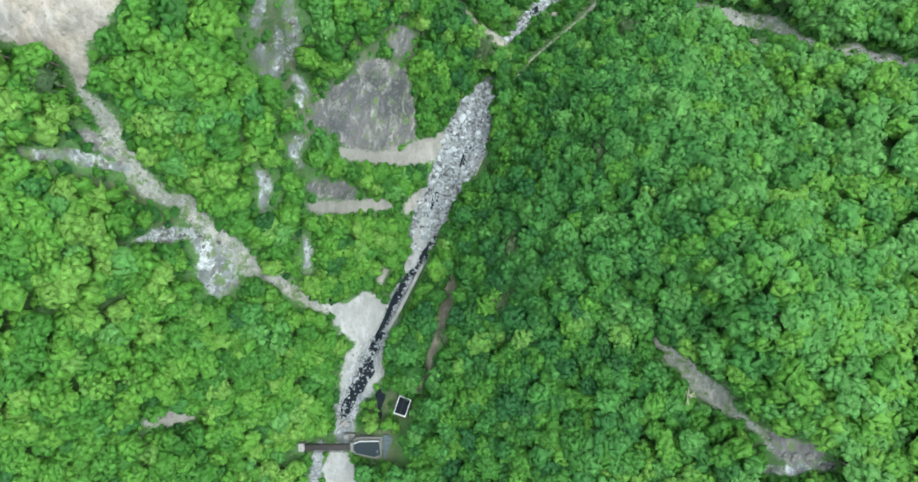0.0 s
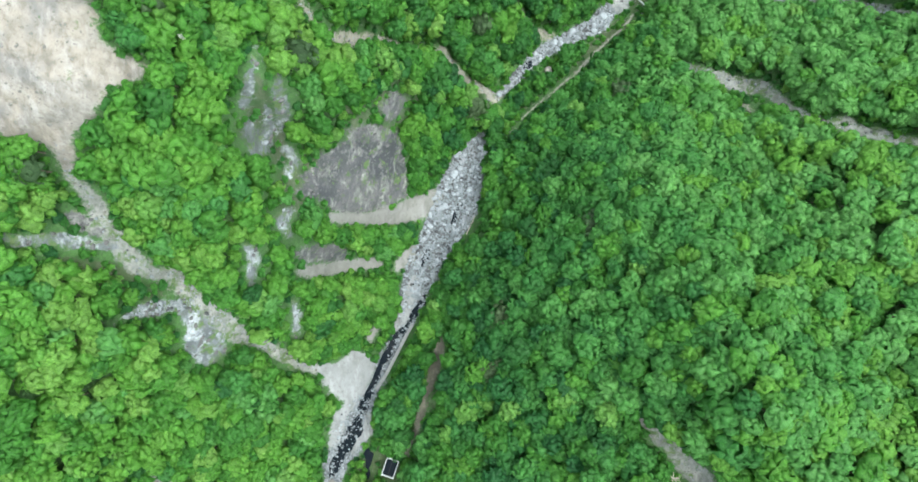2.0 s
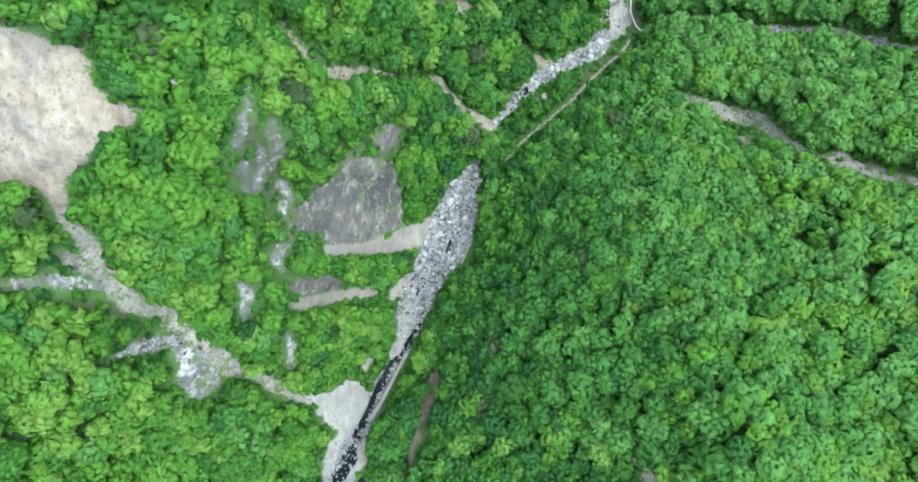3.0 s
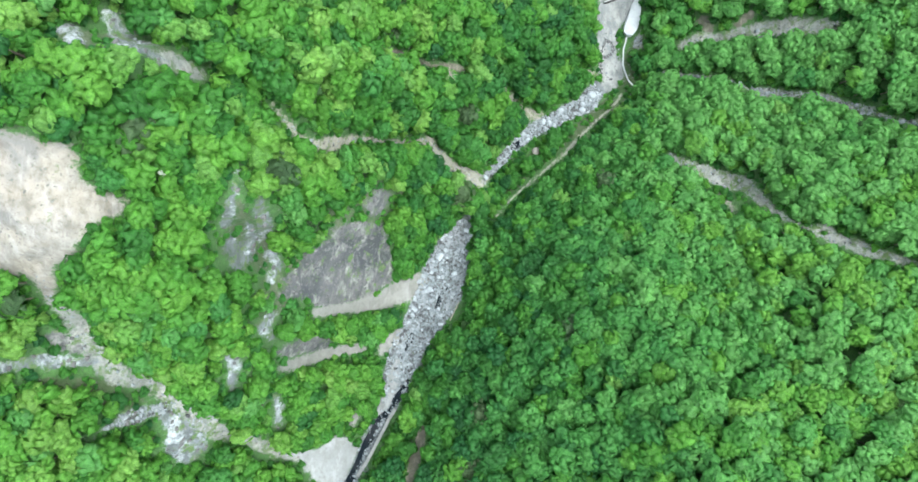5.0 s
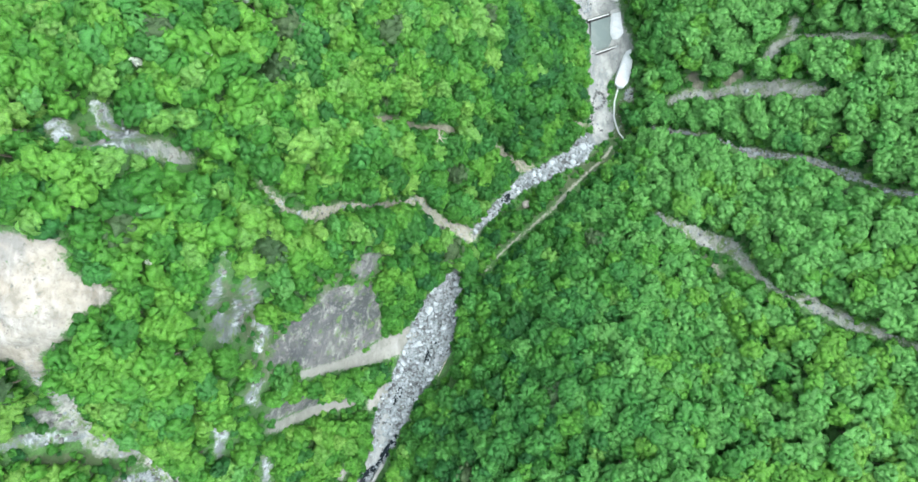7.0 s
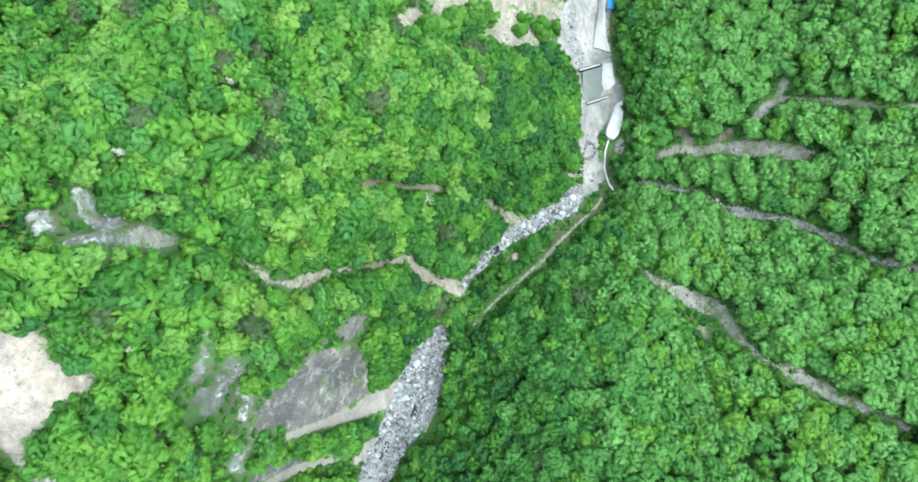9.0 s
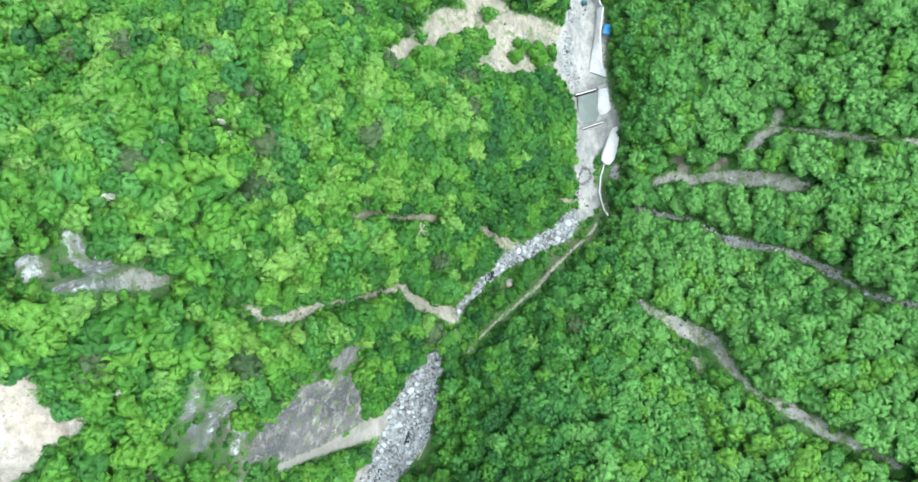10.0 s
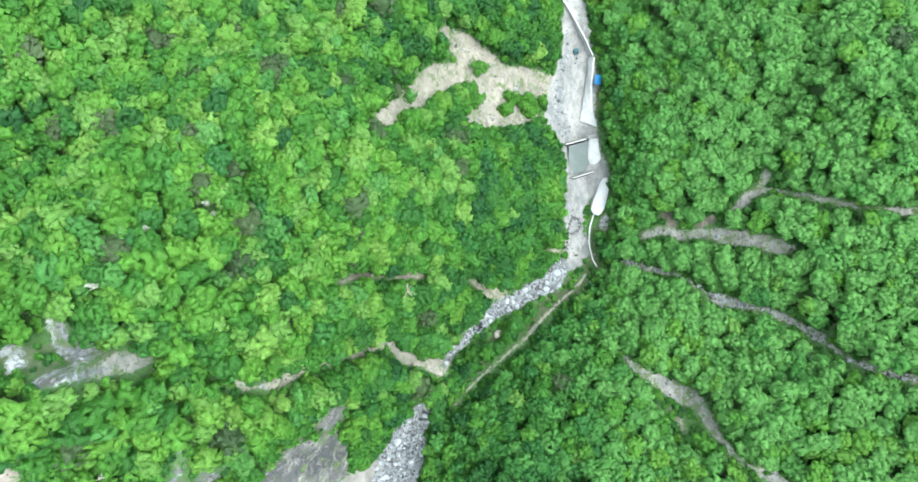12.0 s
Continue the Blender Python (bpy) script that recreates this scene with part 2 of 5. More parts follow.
NORTH_SLOPE = [(-16, 131, 31), (-5, 134, 25), (-12, 148, 32), (31, 143, -8), (21, 162, -11), (-2, 171, 3), (-1, 185, 5), (35, 196, -22),
               (12, 185, -17), (40, 185, -31), (48, 150, -26), (55, 128, -28), (20, 115, -3), (32, 128, -5)]
SOUTH_WEST = [(-57, -32, 23), (-49, -26, 12), (-64, -54, 15), (-77, -29, 31), (-82, -21, 41), (-84, -51, 26), (-94, -43, 46), (-95, -24, 60),
              (-91, -10, 57), (-87, 6, 61), (-89, 35, 66), (-52, -66, 6), (-70, -80, 20), (-70, -8, 37)]
EAST_DOME = [(42, 43, 11), (56, 13, 35), (22, -10, 23), (74, 25, 37), (93, -3, 52), (96, 38, 25), (69, -15, 62), (106, 18, 46), (44, -20, 36),
             (-2, -26, 10), (24, 37, 1), (51, 54, 6), (63, 29, 32), (113, 28, 43), (37, -2, 32), (65, -40, 47), (20, -46, 29), (86, -32, 65),
             (48, -47, 43), (-4, -57, 14), (-15, -30, 8), (-15, -16, -3), (-17, -54, 4), (-26, -64, 4), (80, -48, 60), (-8, -80, 15), (72, 6, 51), (101, 42, 27), (113, 63, 22), (84, 47, 15), (82, 62, 4)]
EAST_GULLIES = [(99, 73, 3), (96, 75, 1), (86, 82, -2), (120, 55, 26), (114, 104, -5), (143, 93, 18), (137, 95, 9), (118, 108, -4),
                (127, 123, 5), (97, 127, -18), (146, 136, 18), (126, 144, 3), (84, 110, -22), (111, 78, 12)]
NORTH_EAST = [(135, 72, 30), (126, 172, 0), (133, 152, 13), (106, 167, -9), (84, 165, -22), (89, 178, -26), (77, 195, -38), (80, 140, -30), (78, 120, -28), (86, 147, -21), (116, 186, -7), (139, 177, 15)]
LAND = np.array(STREAM_BED + WEST_GULLY + WEST_SLIDE + WEST_SPUR + MIDDLE_GULLY + NORTH_WEST + NORTH_SLOPE + SOUTH_WEST + EAST_DOME
                + EAST_GULLIES + NORTH_EAST, float)
MIDDLE = np.array((20.0, 60.0))


def far_hills(x, y):
    """The height of the mountains round about, far from the gorge."""
    return 45 + 40 * np.sin(x / 210 + 0.6) * np.cos(y / 260 + 0.3) + 28 * np.sin(x / 95 + y / 130) + 16 * np.cos(y / 60 - x / 85)


RING = [(MIDDLE[0] + 330 * math.cos(a), MIDDLE[1] + 330 * math.sin(a)) for a in np.linspace(0, 2 * math.pi, 28, endpoint=False)]
RING = np.array([(x, y, 35 + 0.6 * far_hills(x, y)) for x, y in RING if abs(x - 10) > 60])
KNOTS = np.vstack([LAND, RING])


def kernel(d):
    return -np.sqrt(d * d + 9.0)


def fit_land():
    """Weights of a smooth sheet through the lines of the land."""
    n = len(KNOTS)
    d = np.hypot(KNOTS[:, None, 0] - KNOTS[None, :, 0], KNOTS[:, None, 1] - KNOTS[None, :, 1])
    a = np.ones((n + 1, n + 1))
    a[:n, :n], a[n, n] = kernel(d) - 0.4 * np.eye(n), 0
    return np.linalg.solve(a, np.append(KNOTS[:, 2], 0))


WEIGHTS = fit_land()


def ground_z(x, y):
    """The height of the bare ground, without its fine relief."""
    x, y = np.atleast_1d(np.asarray(x, float)), np.atleast_1d(np.asarray(y, float))
    out = np.empty(len(x))
    for i in range(0, len(x), 20000):
        s = slice(i, i + 20000)
        d = np.hypot(x[s, None] - KNOTS[None, :, 0], y[s, None] - KNOTS[None, :, 1])
        out[s] = kernel(d) @ WEIGHTS[:-1] + WEIGHTS[-1]
    r = np.hypot(x - MIDDLE[0], y - MIDDLE[1])
    w = np.clip((r - 230) / 200, 0, 1)
    w = w * w * (3 - 2 * w)
    return out * (1 - w) + (35 + 0.6 * far_hills(x, y) + 0.05 * np.clip(r - 400, 0, None)) * w

# ---- bare strips and patches of ground: kind, then x, y and half-width along the middle line ----
STRIPS = {
    "main_bed": ("gravel", [(10.7, 57.5, 1.8), (9.0, 54.3, 3.7), (6.0, 48.2, 5.7), (3.4, 39.2, 8.0), (0.8, 30.4, 7.9), (-3.9, 22.0, 6.7), (-8.6, 13.6, 5.8), (-11.4, 5.4, 5.4), (-11.0, 6.3, 5.5), (-12.6, 1.9, 4.7), (-13.1, -3.8, 3.4), (-14.9, -7.8, 2.8), (-16.9, -11.8, 2.6), (-18.8, -15.8, 2.6), (-21.3, -20.1, 2.6), (-23.3, -25.2, 2.0), (-25.3, -29.3, 1.8), (-27.7, -33.4, 3.2), (-30.9, -37.7, 4.4), (-32.2, -43.2, 6.3), (-33.7, -47.5, 5.9), (-36.4, -52.9, 3.9), (-38.4, -58.6, 3.0), (-38.1, -64.4, 3.3)]),
    "debris_fan_foot": ("silt", [(-41.0, -70.4, 2.7), (-40.0, -75.4, 4.7), (-39.4, -82.8, 5.8)]),
    "bed_side": ("gravel", [(-45.8, -68.1, 1.6), (-46.9, -73.0, 1.7), (-47.1, -82.1, 2.3)]),
    "west_gully": ("scree", [(-84.5, 40.5, 1.0), (-85.5, 37.6, 0.8), (-86.4, 34.5, 0.8), (-85.3, 32.3, 1.1), (-84.2, 30.0, 1.5), (-84.0, 27.3, 1.4), (-83.6, 23.7, 1.6), (-81.8, 20.1, 1.7), (-80.2, 16.2, 2.1), (-78.4, 12.8, 2.1), (-76.2, 10.4, 1.5), (-72.9, 11.0, 1.7), (-71.9, 7.0, 2.7), (-69.2, 2.9, 2.4), (-65.5, -0.6, 3.1), (-63.0, -4.8, 3.7), (-61.0, -8.3, 2.9), (-57.7, -10.4, 1.0), (-54.7, -12.2, 1.4), (-51.4, -16.1, 1.5), (-48.1, -19.9, 1.5), (-43.4, -21.9, 1.7)]),
    "west_branch": ("pale", [(-96.6, 20.4, 0.8), (-94.5, 19.1, 1.0), (-92.1, 19.4, 1.1), (-89.7, 19.8, 1.8), (-87.2, 18.9, 1.8), (-85.1, 18.5, 1.0), (-82.0, 17.7, 0.7)]),
    "west_outcrop": ("pale", [(-80.9, 0.2, 0.4), (-79.2, 0.5, 0.9), (-77.4, 1.6, 2.0), (-74.2, 2.1, 1.4), (-71.5, 2.2, 1.8)]),
    "slab_top": ("thin", [(-29.5, 52.4, 3.1), (-25.2, 57.1, 5.3), (-17.0, 61.7, 5.5), (-8.4, 64.9, 5.8)]),
    "upper_apron": ("sand", [(-34.7, 27.1, 1.3), (-27.6, 27.2, 2.1), (-18.9, 28.8, 3.4), (-11.1, 31.6, 4.1), (-6.6, 34.6, 3.7)]),
    "lower_apron": ("sand", [(-43.1, 10.2, 1.6), (-37.2, 11.2, 2.3), (-25.8, 12.3, 2.6)]),
    "lower_apron_rock": ("rock", [(-41.6, 15.9, 2.7), (-36.2, 15.7, 3.4)]),
    "bank_sand": ("sand", [(-17.5, 11.5, 2.0), (-11.9, 16.7, 2.5)]),
    "blue_crag": ("pale", [(-45.3, 66.7, 0.4), (-45.2, 60.5, 0.4), (-47.4, 56.4, 1.0), (-50.3, 52.7, 0.7)]),
    "blue_crag_foot": ("pale", [(-40.9, 60.2, 0.4), (-41.9, 56.3, 1.0), (-43.0, 53.1, 1.1), (-45.3, 50.2, 0.5)]),
    "crag_a": ("pale", [(-52.2, 18.7, 0.9), (-51.5, 16.1, 1.1), (-52.8, 11.9, 0.8), (-53.5, 8.0, 0.5)]),
    "crag_b": ("pale", [(-46.7, 1.8, 0.5), (-46.6, -3.2, 0.9), (-47.5, -8.0, 0.7), (-47.6, -11.0, 0.4)]),
    "left_bank": ("silt", [(-33.2, -35.0, 1.8), (-36.3, -39.8, 2.2), (-37.2, -44.8, 2.0), (-38.6, -48.7, 1.2)]),
    "bed_silt": ("silt", [(-12.2, 6.7, 1.6), (-13.8, 1.3, 2.0), (-15.9, -6.2, 1.8), (-18.1, -10.3, 1.2)]),
    "right_bank": ("silt", [(-26.6, -39.1, 1.0), (-26.6, -43.4, 2.2), (-29.4, -46.7, 1.8), (-32.1, -50.6, 1.0)]),
    "stream_bank": ("grassy", [(20.7, 66.8, 2.8), (30.5, 77.0, 3.1), (39.3, 84.1, 3.1), (51.9, 93.2, 2.7), (65.0, 105.1, 3.0)]),
    "crag_c": ("sand", [(-26.9, -13.3, 1.4), (-25.0, -10.2, 1.0)]),
    "pink_patch": ("sand", [(-87.5, -51.4, 1.5), (-84.7, -51.7, 2.4), (-80.6, -51.7, 1.6)]),
    "east_scar": ("scree", [(52.2, -26.0, 0.9), (55.8, -30.6, 1.7), (59.5, -33.0, 1.8), (62.7, -37.3, 2.3), (66.2, -39.7, 2.6), (67.8, -42.2, 1.5), (70.8, -44.6, 0.9), (74.2, -46.8, 0.9), (75.1, -49.9, 0.6)]),
    "east_face": ("rock", [(76.7, -47.2, 1.7), (78.7, -50.1, 3.1), (81.3, -50.7, 2.5), (83.0, -49.2, 1.9)]),
    "east_rim": ("pale", [(73.9, -55.4, 0.6), (78.4, -54.7, 1.1), (81.9, -52.3, 1.0), (85.4, -52.3, 1.1)]),
    "works_left": ("works", [(58.0, 209.5, 0.7), (59.4, 202.7, 1.0), (56.5, 191.8, 1.2), (53.7, 181.5, 1.4)]),
    "east_thin": ("thin", [(82.0, 219.0, 1.9), (88.1, 212.6, 3.3), (90.1, 205.3, 2.3)]),
    "works_stones": ("gravel", [(56.9, 184.5, 1.2), (55.3, 176.9, 2.6), (57.6, 171.1, 3.4), (60.5, 164.9, 2.2)]),
    "slab_rim": ("thin", [(-44.8, 27.7, 2.6), (-42.6, 36.7, 3.0), (-39.0, 44.5, 2.4)]),
    "foot_track": ("dirt", [(-2.3, -11.4, 0.9), (-3.1, -17.0, 1.7), (-5.5, -25.3, 1.5), (-8.2, -34.2, 1.0), (-10.5, -42.1, 0.9), (-13.8, -48.4, 1.1)]),
    "yard": ("grassy", [(-16.2, -53.7, 4.6), (-23.3, -54.4, 5.9), (-28.0, -61.9, 5.8), (-25.8, -68.9, 5.8)]),
    "west_slide_foot": ("slide", [(-84.4, 43.3, 2.5), (-84.0, 39.8, 1.8), (-85.8, 36.2, 1.2)]),
    "north_crag": ("pale", [(-69.5, 98.1, 0.9), (-68.2, 95.9, 1.2), (-66.0, 92.4, 1.4), (-63.5, 91.4, 1.6), (-59.6, 91.2, 0.8)]),
    "north_crag_b": ("scree", [(-56.6, 89.9, 0.8), (-55.5, 88.0, 1.7), (-54.5, 87.2, 1.2)]),
    "west_ledge": ("thin", [(-83.0, 73.2, 3.4), (-79.8, 73.6, 2.5)]),
    "middle_gully": ("tan", [(-40.9, 84.2, 0.4), (-38.1, 81.0, 0.6), (-35.6, 77.6, 0.9), (-33.2, 76.8, 0.6), (-30.6, 76.2, 2.0), (-27.5, 78.1, 1.7), (-23.1, 79.8, 0.7), (-18.5, 80.4, 0.5), (-13.0, 80.9, 0.8), (-7.4, 82.5, 1.0), (-2.9, 83.5, 1.6), (0.2, 80.2, 1.2), (4.2, 76.5, 2.1), (9.0, 75.4, 1.7), (14.5, 72.3, 2.8), (17.6, 74.1, 1.5), (18.9, 76.8, 1.1)]),
    "upper_bed": ("gravel", [(16.7, 73.3, 1.1), (20.1, 77.5, 1.5), (25.0, 83.1, 2.2), (30.5, 88.9, 2.2), (36.2, 94.0, 2.8), (43.2, 98.0, 3.0), (50.2, 101.9, 3.3), (56.1, 105.1, 3.7), (61.6, 111.9, 3.4)]),
    "side_scree": ("tan", [(22.8, 106.6, 0.6), (26.7, 103.8, 1.1), (31.8, 100.1, 2.0), (37.0, 99.5, 2.5)]),
    "trail": ("path", [(20.5, 58.7, 0.6), (26.6, 66.0, 0.6), (33.0, 72.0, 0.8), (39.4, 77.6, 0.8), (47.1, 84.4, 1.0), (50.8, 89.0, 1.0), (58.6, 97.2, 0.8), (65.5, 103.2, 0.8), (70.4, 109.7, 0.8)]),
    "slab_side": ("thin", [(-18.4, 63.5, 6.1), (-2.3, 67.3, 4.4)]),
    "works_bed": ("works", [(66.1, 114.2, 3.2), (66.6, 117.7, 4.4), (66.3, 122.5, 4.8), (64.6, 131.8, 4.4), (65.7, 140.3, 5.7), (68.7, 148.8, 7.6), (66.8, 156.1, 7.2), (64.9, 163.4, 7.7), (60.5, 172.7, 10.1), (61.9, 185.1, 9.7), (63.2, 197.8, 6.8), (62.7, 207.7, 5.4), (60.7, 217.0, 4.9), (59.1, 227.1, 4.4), (56.3, 237.7, 4.4)]),
    "scar_a": ("tan", [(11.0, 194.2, 3.0), (16.9, 191.5, 4.8), (22.8, 186.2, 5.7), (32.1, 183.0, 4.5), (42.0, 183.2, 5.1), (53.6, 183.9, 5.3)]),
    "scar_b": ("tan", [(18.6, 182.3, 4.8), (8.3, 177.5, 5.0), (3.0, 169.4, 4.4), (-2.9, 162.1, 2.6), (-7.1, 155.4, 2.1)]),
    "scar_c": ("tan", [(26.7, 177.9, 6.2), (27.1, 169.6, 7.4), (22.2, 163.7, 3.2), (34.1, 166.4, 3.6), (40.0, 172.5, 7.3)]),
    "scar_thin": ("thin", [(-9.5, 166.4, 2.9), (-2.5, 169.8, 3.5), (4.6, 168.7, 2.4)]),
    "gully_e1": ("scree", [(89.3, 125.8, 1.1), (94.7, 128.4, 2.0), (99.2, 126.4, 1.7), (104.2, 126.9, 1.7), (108.9, 128.2, 1.7), (113.6, 127.2, 2.5), (118.0, 126.8, 2.6), (122.1, 126.0, 2.6), (126.2, 124.2, 2.3), (129.5, 124.5, 1.0)]),
    "gully_e1b": ("scree", [(114.3, 136.3, 0.6), (116.0, 138.6, 1.2), (118.2, 141.9, 1.4), (120.4, 143.4, 1.2), (124.0, 143.9, 0.6), (128.6, 142.9, 0.4), (133.5, 141.2, 0.6), (137.3, 140.3, 0.7), (143.8, 138.6, 0.4), (149.1, 137.6, 0.9), (152.8, 137.8, 1.1), (159.7, 137.7, 0.9)]),
    "gully_e2": ("scree", [(81.7, 115.9, 0.7), (84.5, 115.4, 0.9), (89.2, 114.2, 1.1), (93.2, 112.9, 0.9), (100.8, 111.6, 0.2), (108.5, 107.2, 0.6), (111.8, 104.7, 1.9), (116.0, 104.4, 2.0), (119.2, 103.6, 1.0), (125.4, 103.3, 0.8), (129.3, 101.1, 1.4), (133.2, 99.4, 0.4), (135.8, 97.8, 1.2), (137.8, 96.3, 1.5), (139.4, 94.9, 0.6), (142.1, 91.0, 0.5), (145.1, 90.0, 1.1), (148.4, 89.2, 1.1), (151.9, 88.5, 1.0), (158.0, 87.6, 0.9)]),
    "gully_e3": ("scree", [(80.0, 83.0, 0.4), (83.1, 79.5, 1.0), (88.5, 77.4, 1.8), (93.3, 74.9, 3.0), (97.8, 72.8, 3.4), (100.8, 72.1, 2.5), (102.5, 69.1, 1.5), (103.6, 66.0, 1.7), (105.6, 62.8, 1.1), (108.4, 59.6, 0.4), (111.2, 57.5, 0.5), (116.1, 56.3, 2.3), (118.6, 54.4, 1.8), (121.3, 53.7, 1.4), (124.5, 51.6, 1.9), (127.9, 50.1, 1.2), (131.9, 48.7, 1.0), (136.0, 47.2, 0.8), (140.0, 45.1, 0.6)]),
    "dirt_north": ("dirt", [(-16.1, 105.3, 0.3), (-11.7, 107.7, 0.9), (-7.9, 107.4, 0.9), (-1.8, 107.0, 0.4), (5.6, 107.5, 1.0), (8.7, 106.9, 0.6)]),
    "ne_dirt": ("thin", [(123.5, 167.8, 2.8), (127.2, 173.6, 4.4), (131.5, 200.8, 1.9), (136.7, 204.1, 1.9)]),
    "works_verge": ("grassy", [(71.8, 102.6, 3.6), (72.9, 111.4, 3.7), (72.1, 120.5, 2.8), (76.7, 125.5, 4.6), (78.7, 131.4, 3.7)]),
    "gully_head": ("rock", [(-87.4, 25.5, 1.1), (-86.4, 23.7, 1.4), (-84.4, 21.6, 1.0)]),
    "west_outcrop_low": ("pale", [(-72.1, 2.3, 1.6), (-69.3, -1.0, 2.2), (-67.8, -5.3, 3.1), (-67.7, -9.6, 4.3), (-69.0, -13.7, 2.2)]),
    "gully_grass": ("grassy", [(-88.1, 13.5, 2.2), (-82.4, 10.3, 3.8), (-77.5, 5.9, 2.4)]),
    "blue_crag_low": ("pale", [(-45.6, 53.4, 0.4), (-47.0, 50.4, 0.9), (-48.7, 46.7, 0.8), (-48.9, 41.4, 0.5)]),
    "blue_crag_side": ("pale", [(-50.3, 50.6, 0.4), (-50.6, 47.1, 0.8), (-50.0, 42.7, 0.6)]),
    "crag_ledge": ("pale", [(-45.5, 45.6, 0.7), (-43.4, 42.6, 1.0), (-44.1, 37.6, 0.8)]),
    "crag_d": ("pale", [(-44.2, 27.7, 1.3), (-45.4, 24.3, 0.8), (-44.7, 20.7, 0.7)]),
    "crag_thin": ("thin", [(-45.8, 57.9, 1.4), (-46.8, 53.5, 2.6), (-49.3, 47.2, 3.1), (-46.5, 42.5, 1.6)]),
    "slab_head": ("rock", [(-20.5, 60.1, 1.4), (-16.2, 63.5, 2.0), (-19.0, 58.9, 1.5)]),
    "gully_e1_side": ("dirt", [(95.1, 134.0, 1.3), (97.6, 130.1, 1.5)]),
    "gully_e1_bank": ("dirt", [(105.9, 130.6, 1.1), (108.6, 133.3, 1.5)]),
    "gully_e1c": ("scree", [(120.6, 143.7, 1.0), (121.8, 146.5, 1.0), (121.9, 149.7, 1.2)]),
    "gully_e3_bank": ("tan", [(93.1, 69.3, 0.4), (95.3, 66.3, 0.6), (96.5, 62.8, 0.8)]),
    "north_crag_low": ("pale", [(-66.3, 87.1, 0.6), (-63.6, 87.6, 1.1), (-59.6, 88.2, 0.8)]),
    "north_crag_toe": ("pale", [(-58.3, 88.0, 0.8), (-57.4, 87.7, 0.6)]),
    "north_crag_west": ("pale", [(-75.2, 91.7, 0.7), (-74.2, 92.8, 1.1), (-71.7, 89.2, 1.0)]),
    "north_crag_thin": ("thin", [(-74.3, 91.2, 1.5), (-66.9, 90.2, 2.5), (-58.1, 89.4, 1.7)]),
    "slide_foot": ("scree", [(-89.3, 48.3, 1.7), (-85.6, 46.2, 2.2), (-84.2, 43.5, 1.8)]),
    "works_path": ("tan", [(52.3, 117.8, 0.5), (57.4, 117.8, 0.7), (62.2, 117.0, 0.7)]),
    "works_heap": ("scree", [(76.3, 132.5, 1.2), (75.8, 128.3, 1.4)]),
    "wall_grass": ("grassy", [(71.5, 192.8, 1.9), (72.7, 183.6, 2.6), (72.1, 173.8, 1.9)]),
    "works_lane": ("sand", [(63.4, 197.8, 1.5), (62.5, 187.5, 2.2), (62.3, 177.8, 2.2), (64.6, 169.0, 1.4)]),
    "gully_rust": ("dirt", [(-72.7, 9.1, 0.9), (-71.5, 6.2, 1.1)]),
}
# ---- bare patches: kind, then the corners of their outline ----
PATCHES = {
    "slab": ("rock", [(-42.8, 32.9), (-40.4, 40.7), (-35.9, 46.5), (-31.3, 49.4), (-28.9, 53.7), (-24.7, 55.5), (-17.6, 54.9), (-15.2, 49.0), (-15.7, 35.3), (-18.7, 32.2), (-25.9, 29.2), (-33.5, 28.4), (-37.3, 31.4), (-40.8, 32.6)]),
    "debris_fan": ("silt", [(-45.9, -18.9), (-37.3, -21.1), (-31.5, -16.9), (-27.7, -18.8), (-24.3, -21.6), (-25.4, -26.9), (-28.4, -32.8), (-34.2, -34.7), (-37.3, -31.8), (-40.7, -26.2)]),
    "west_slide": ("slide", [(-92.6, 68.5), (-86.1, 69.7), (-81.5, 69.8), (-76.9, 68.2), (-73.0, 68.4), (-71.6, 67.2), (-72.8, 64.3), (-71.5, 61.2), (-68.7, 59.2), (-64.8, 57.0), (-65.4, 55.0), (-68.0, 53.4), (-70.7, 51.8), (-73.3, 48.2), (-76.8, 45.8), (-81.5, 41.5), (-85.4, 40.0), (-91.0, 41.4), (-98.4, 41.7), (-103.5, 42.8)]),
}

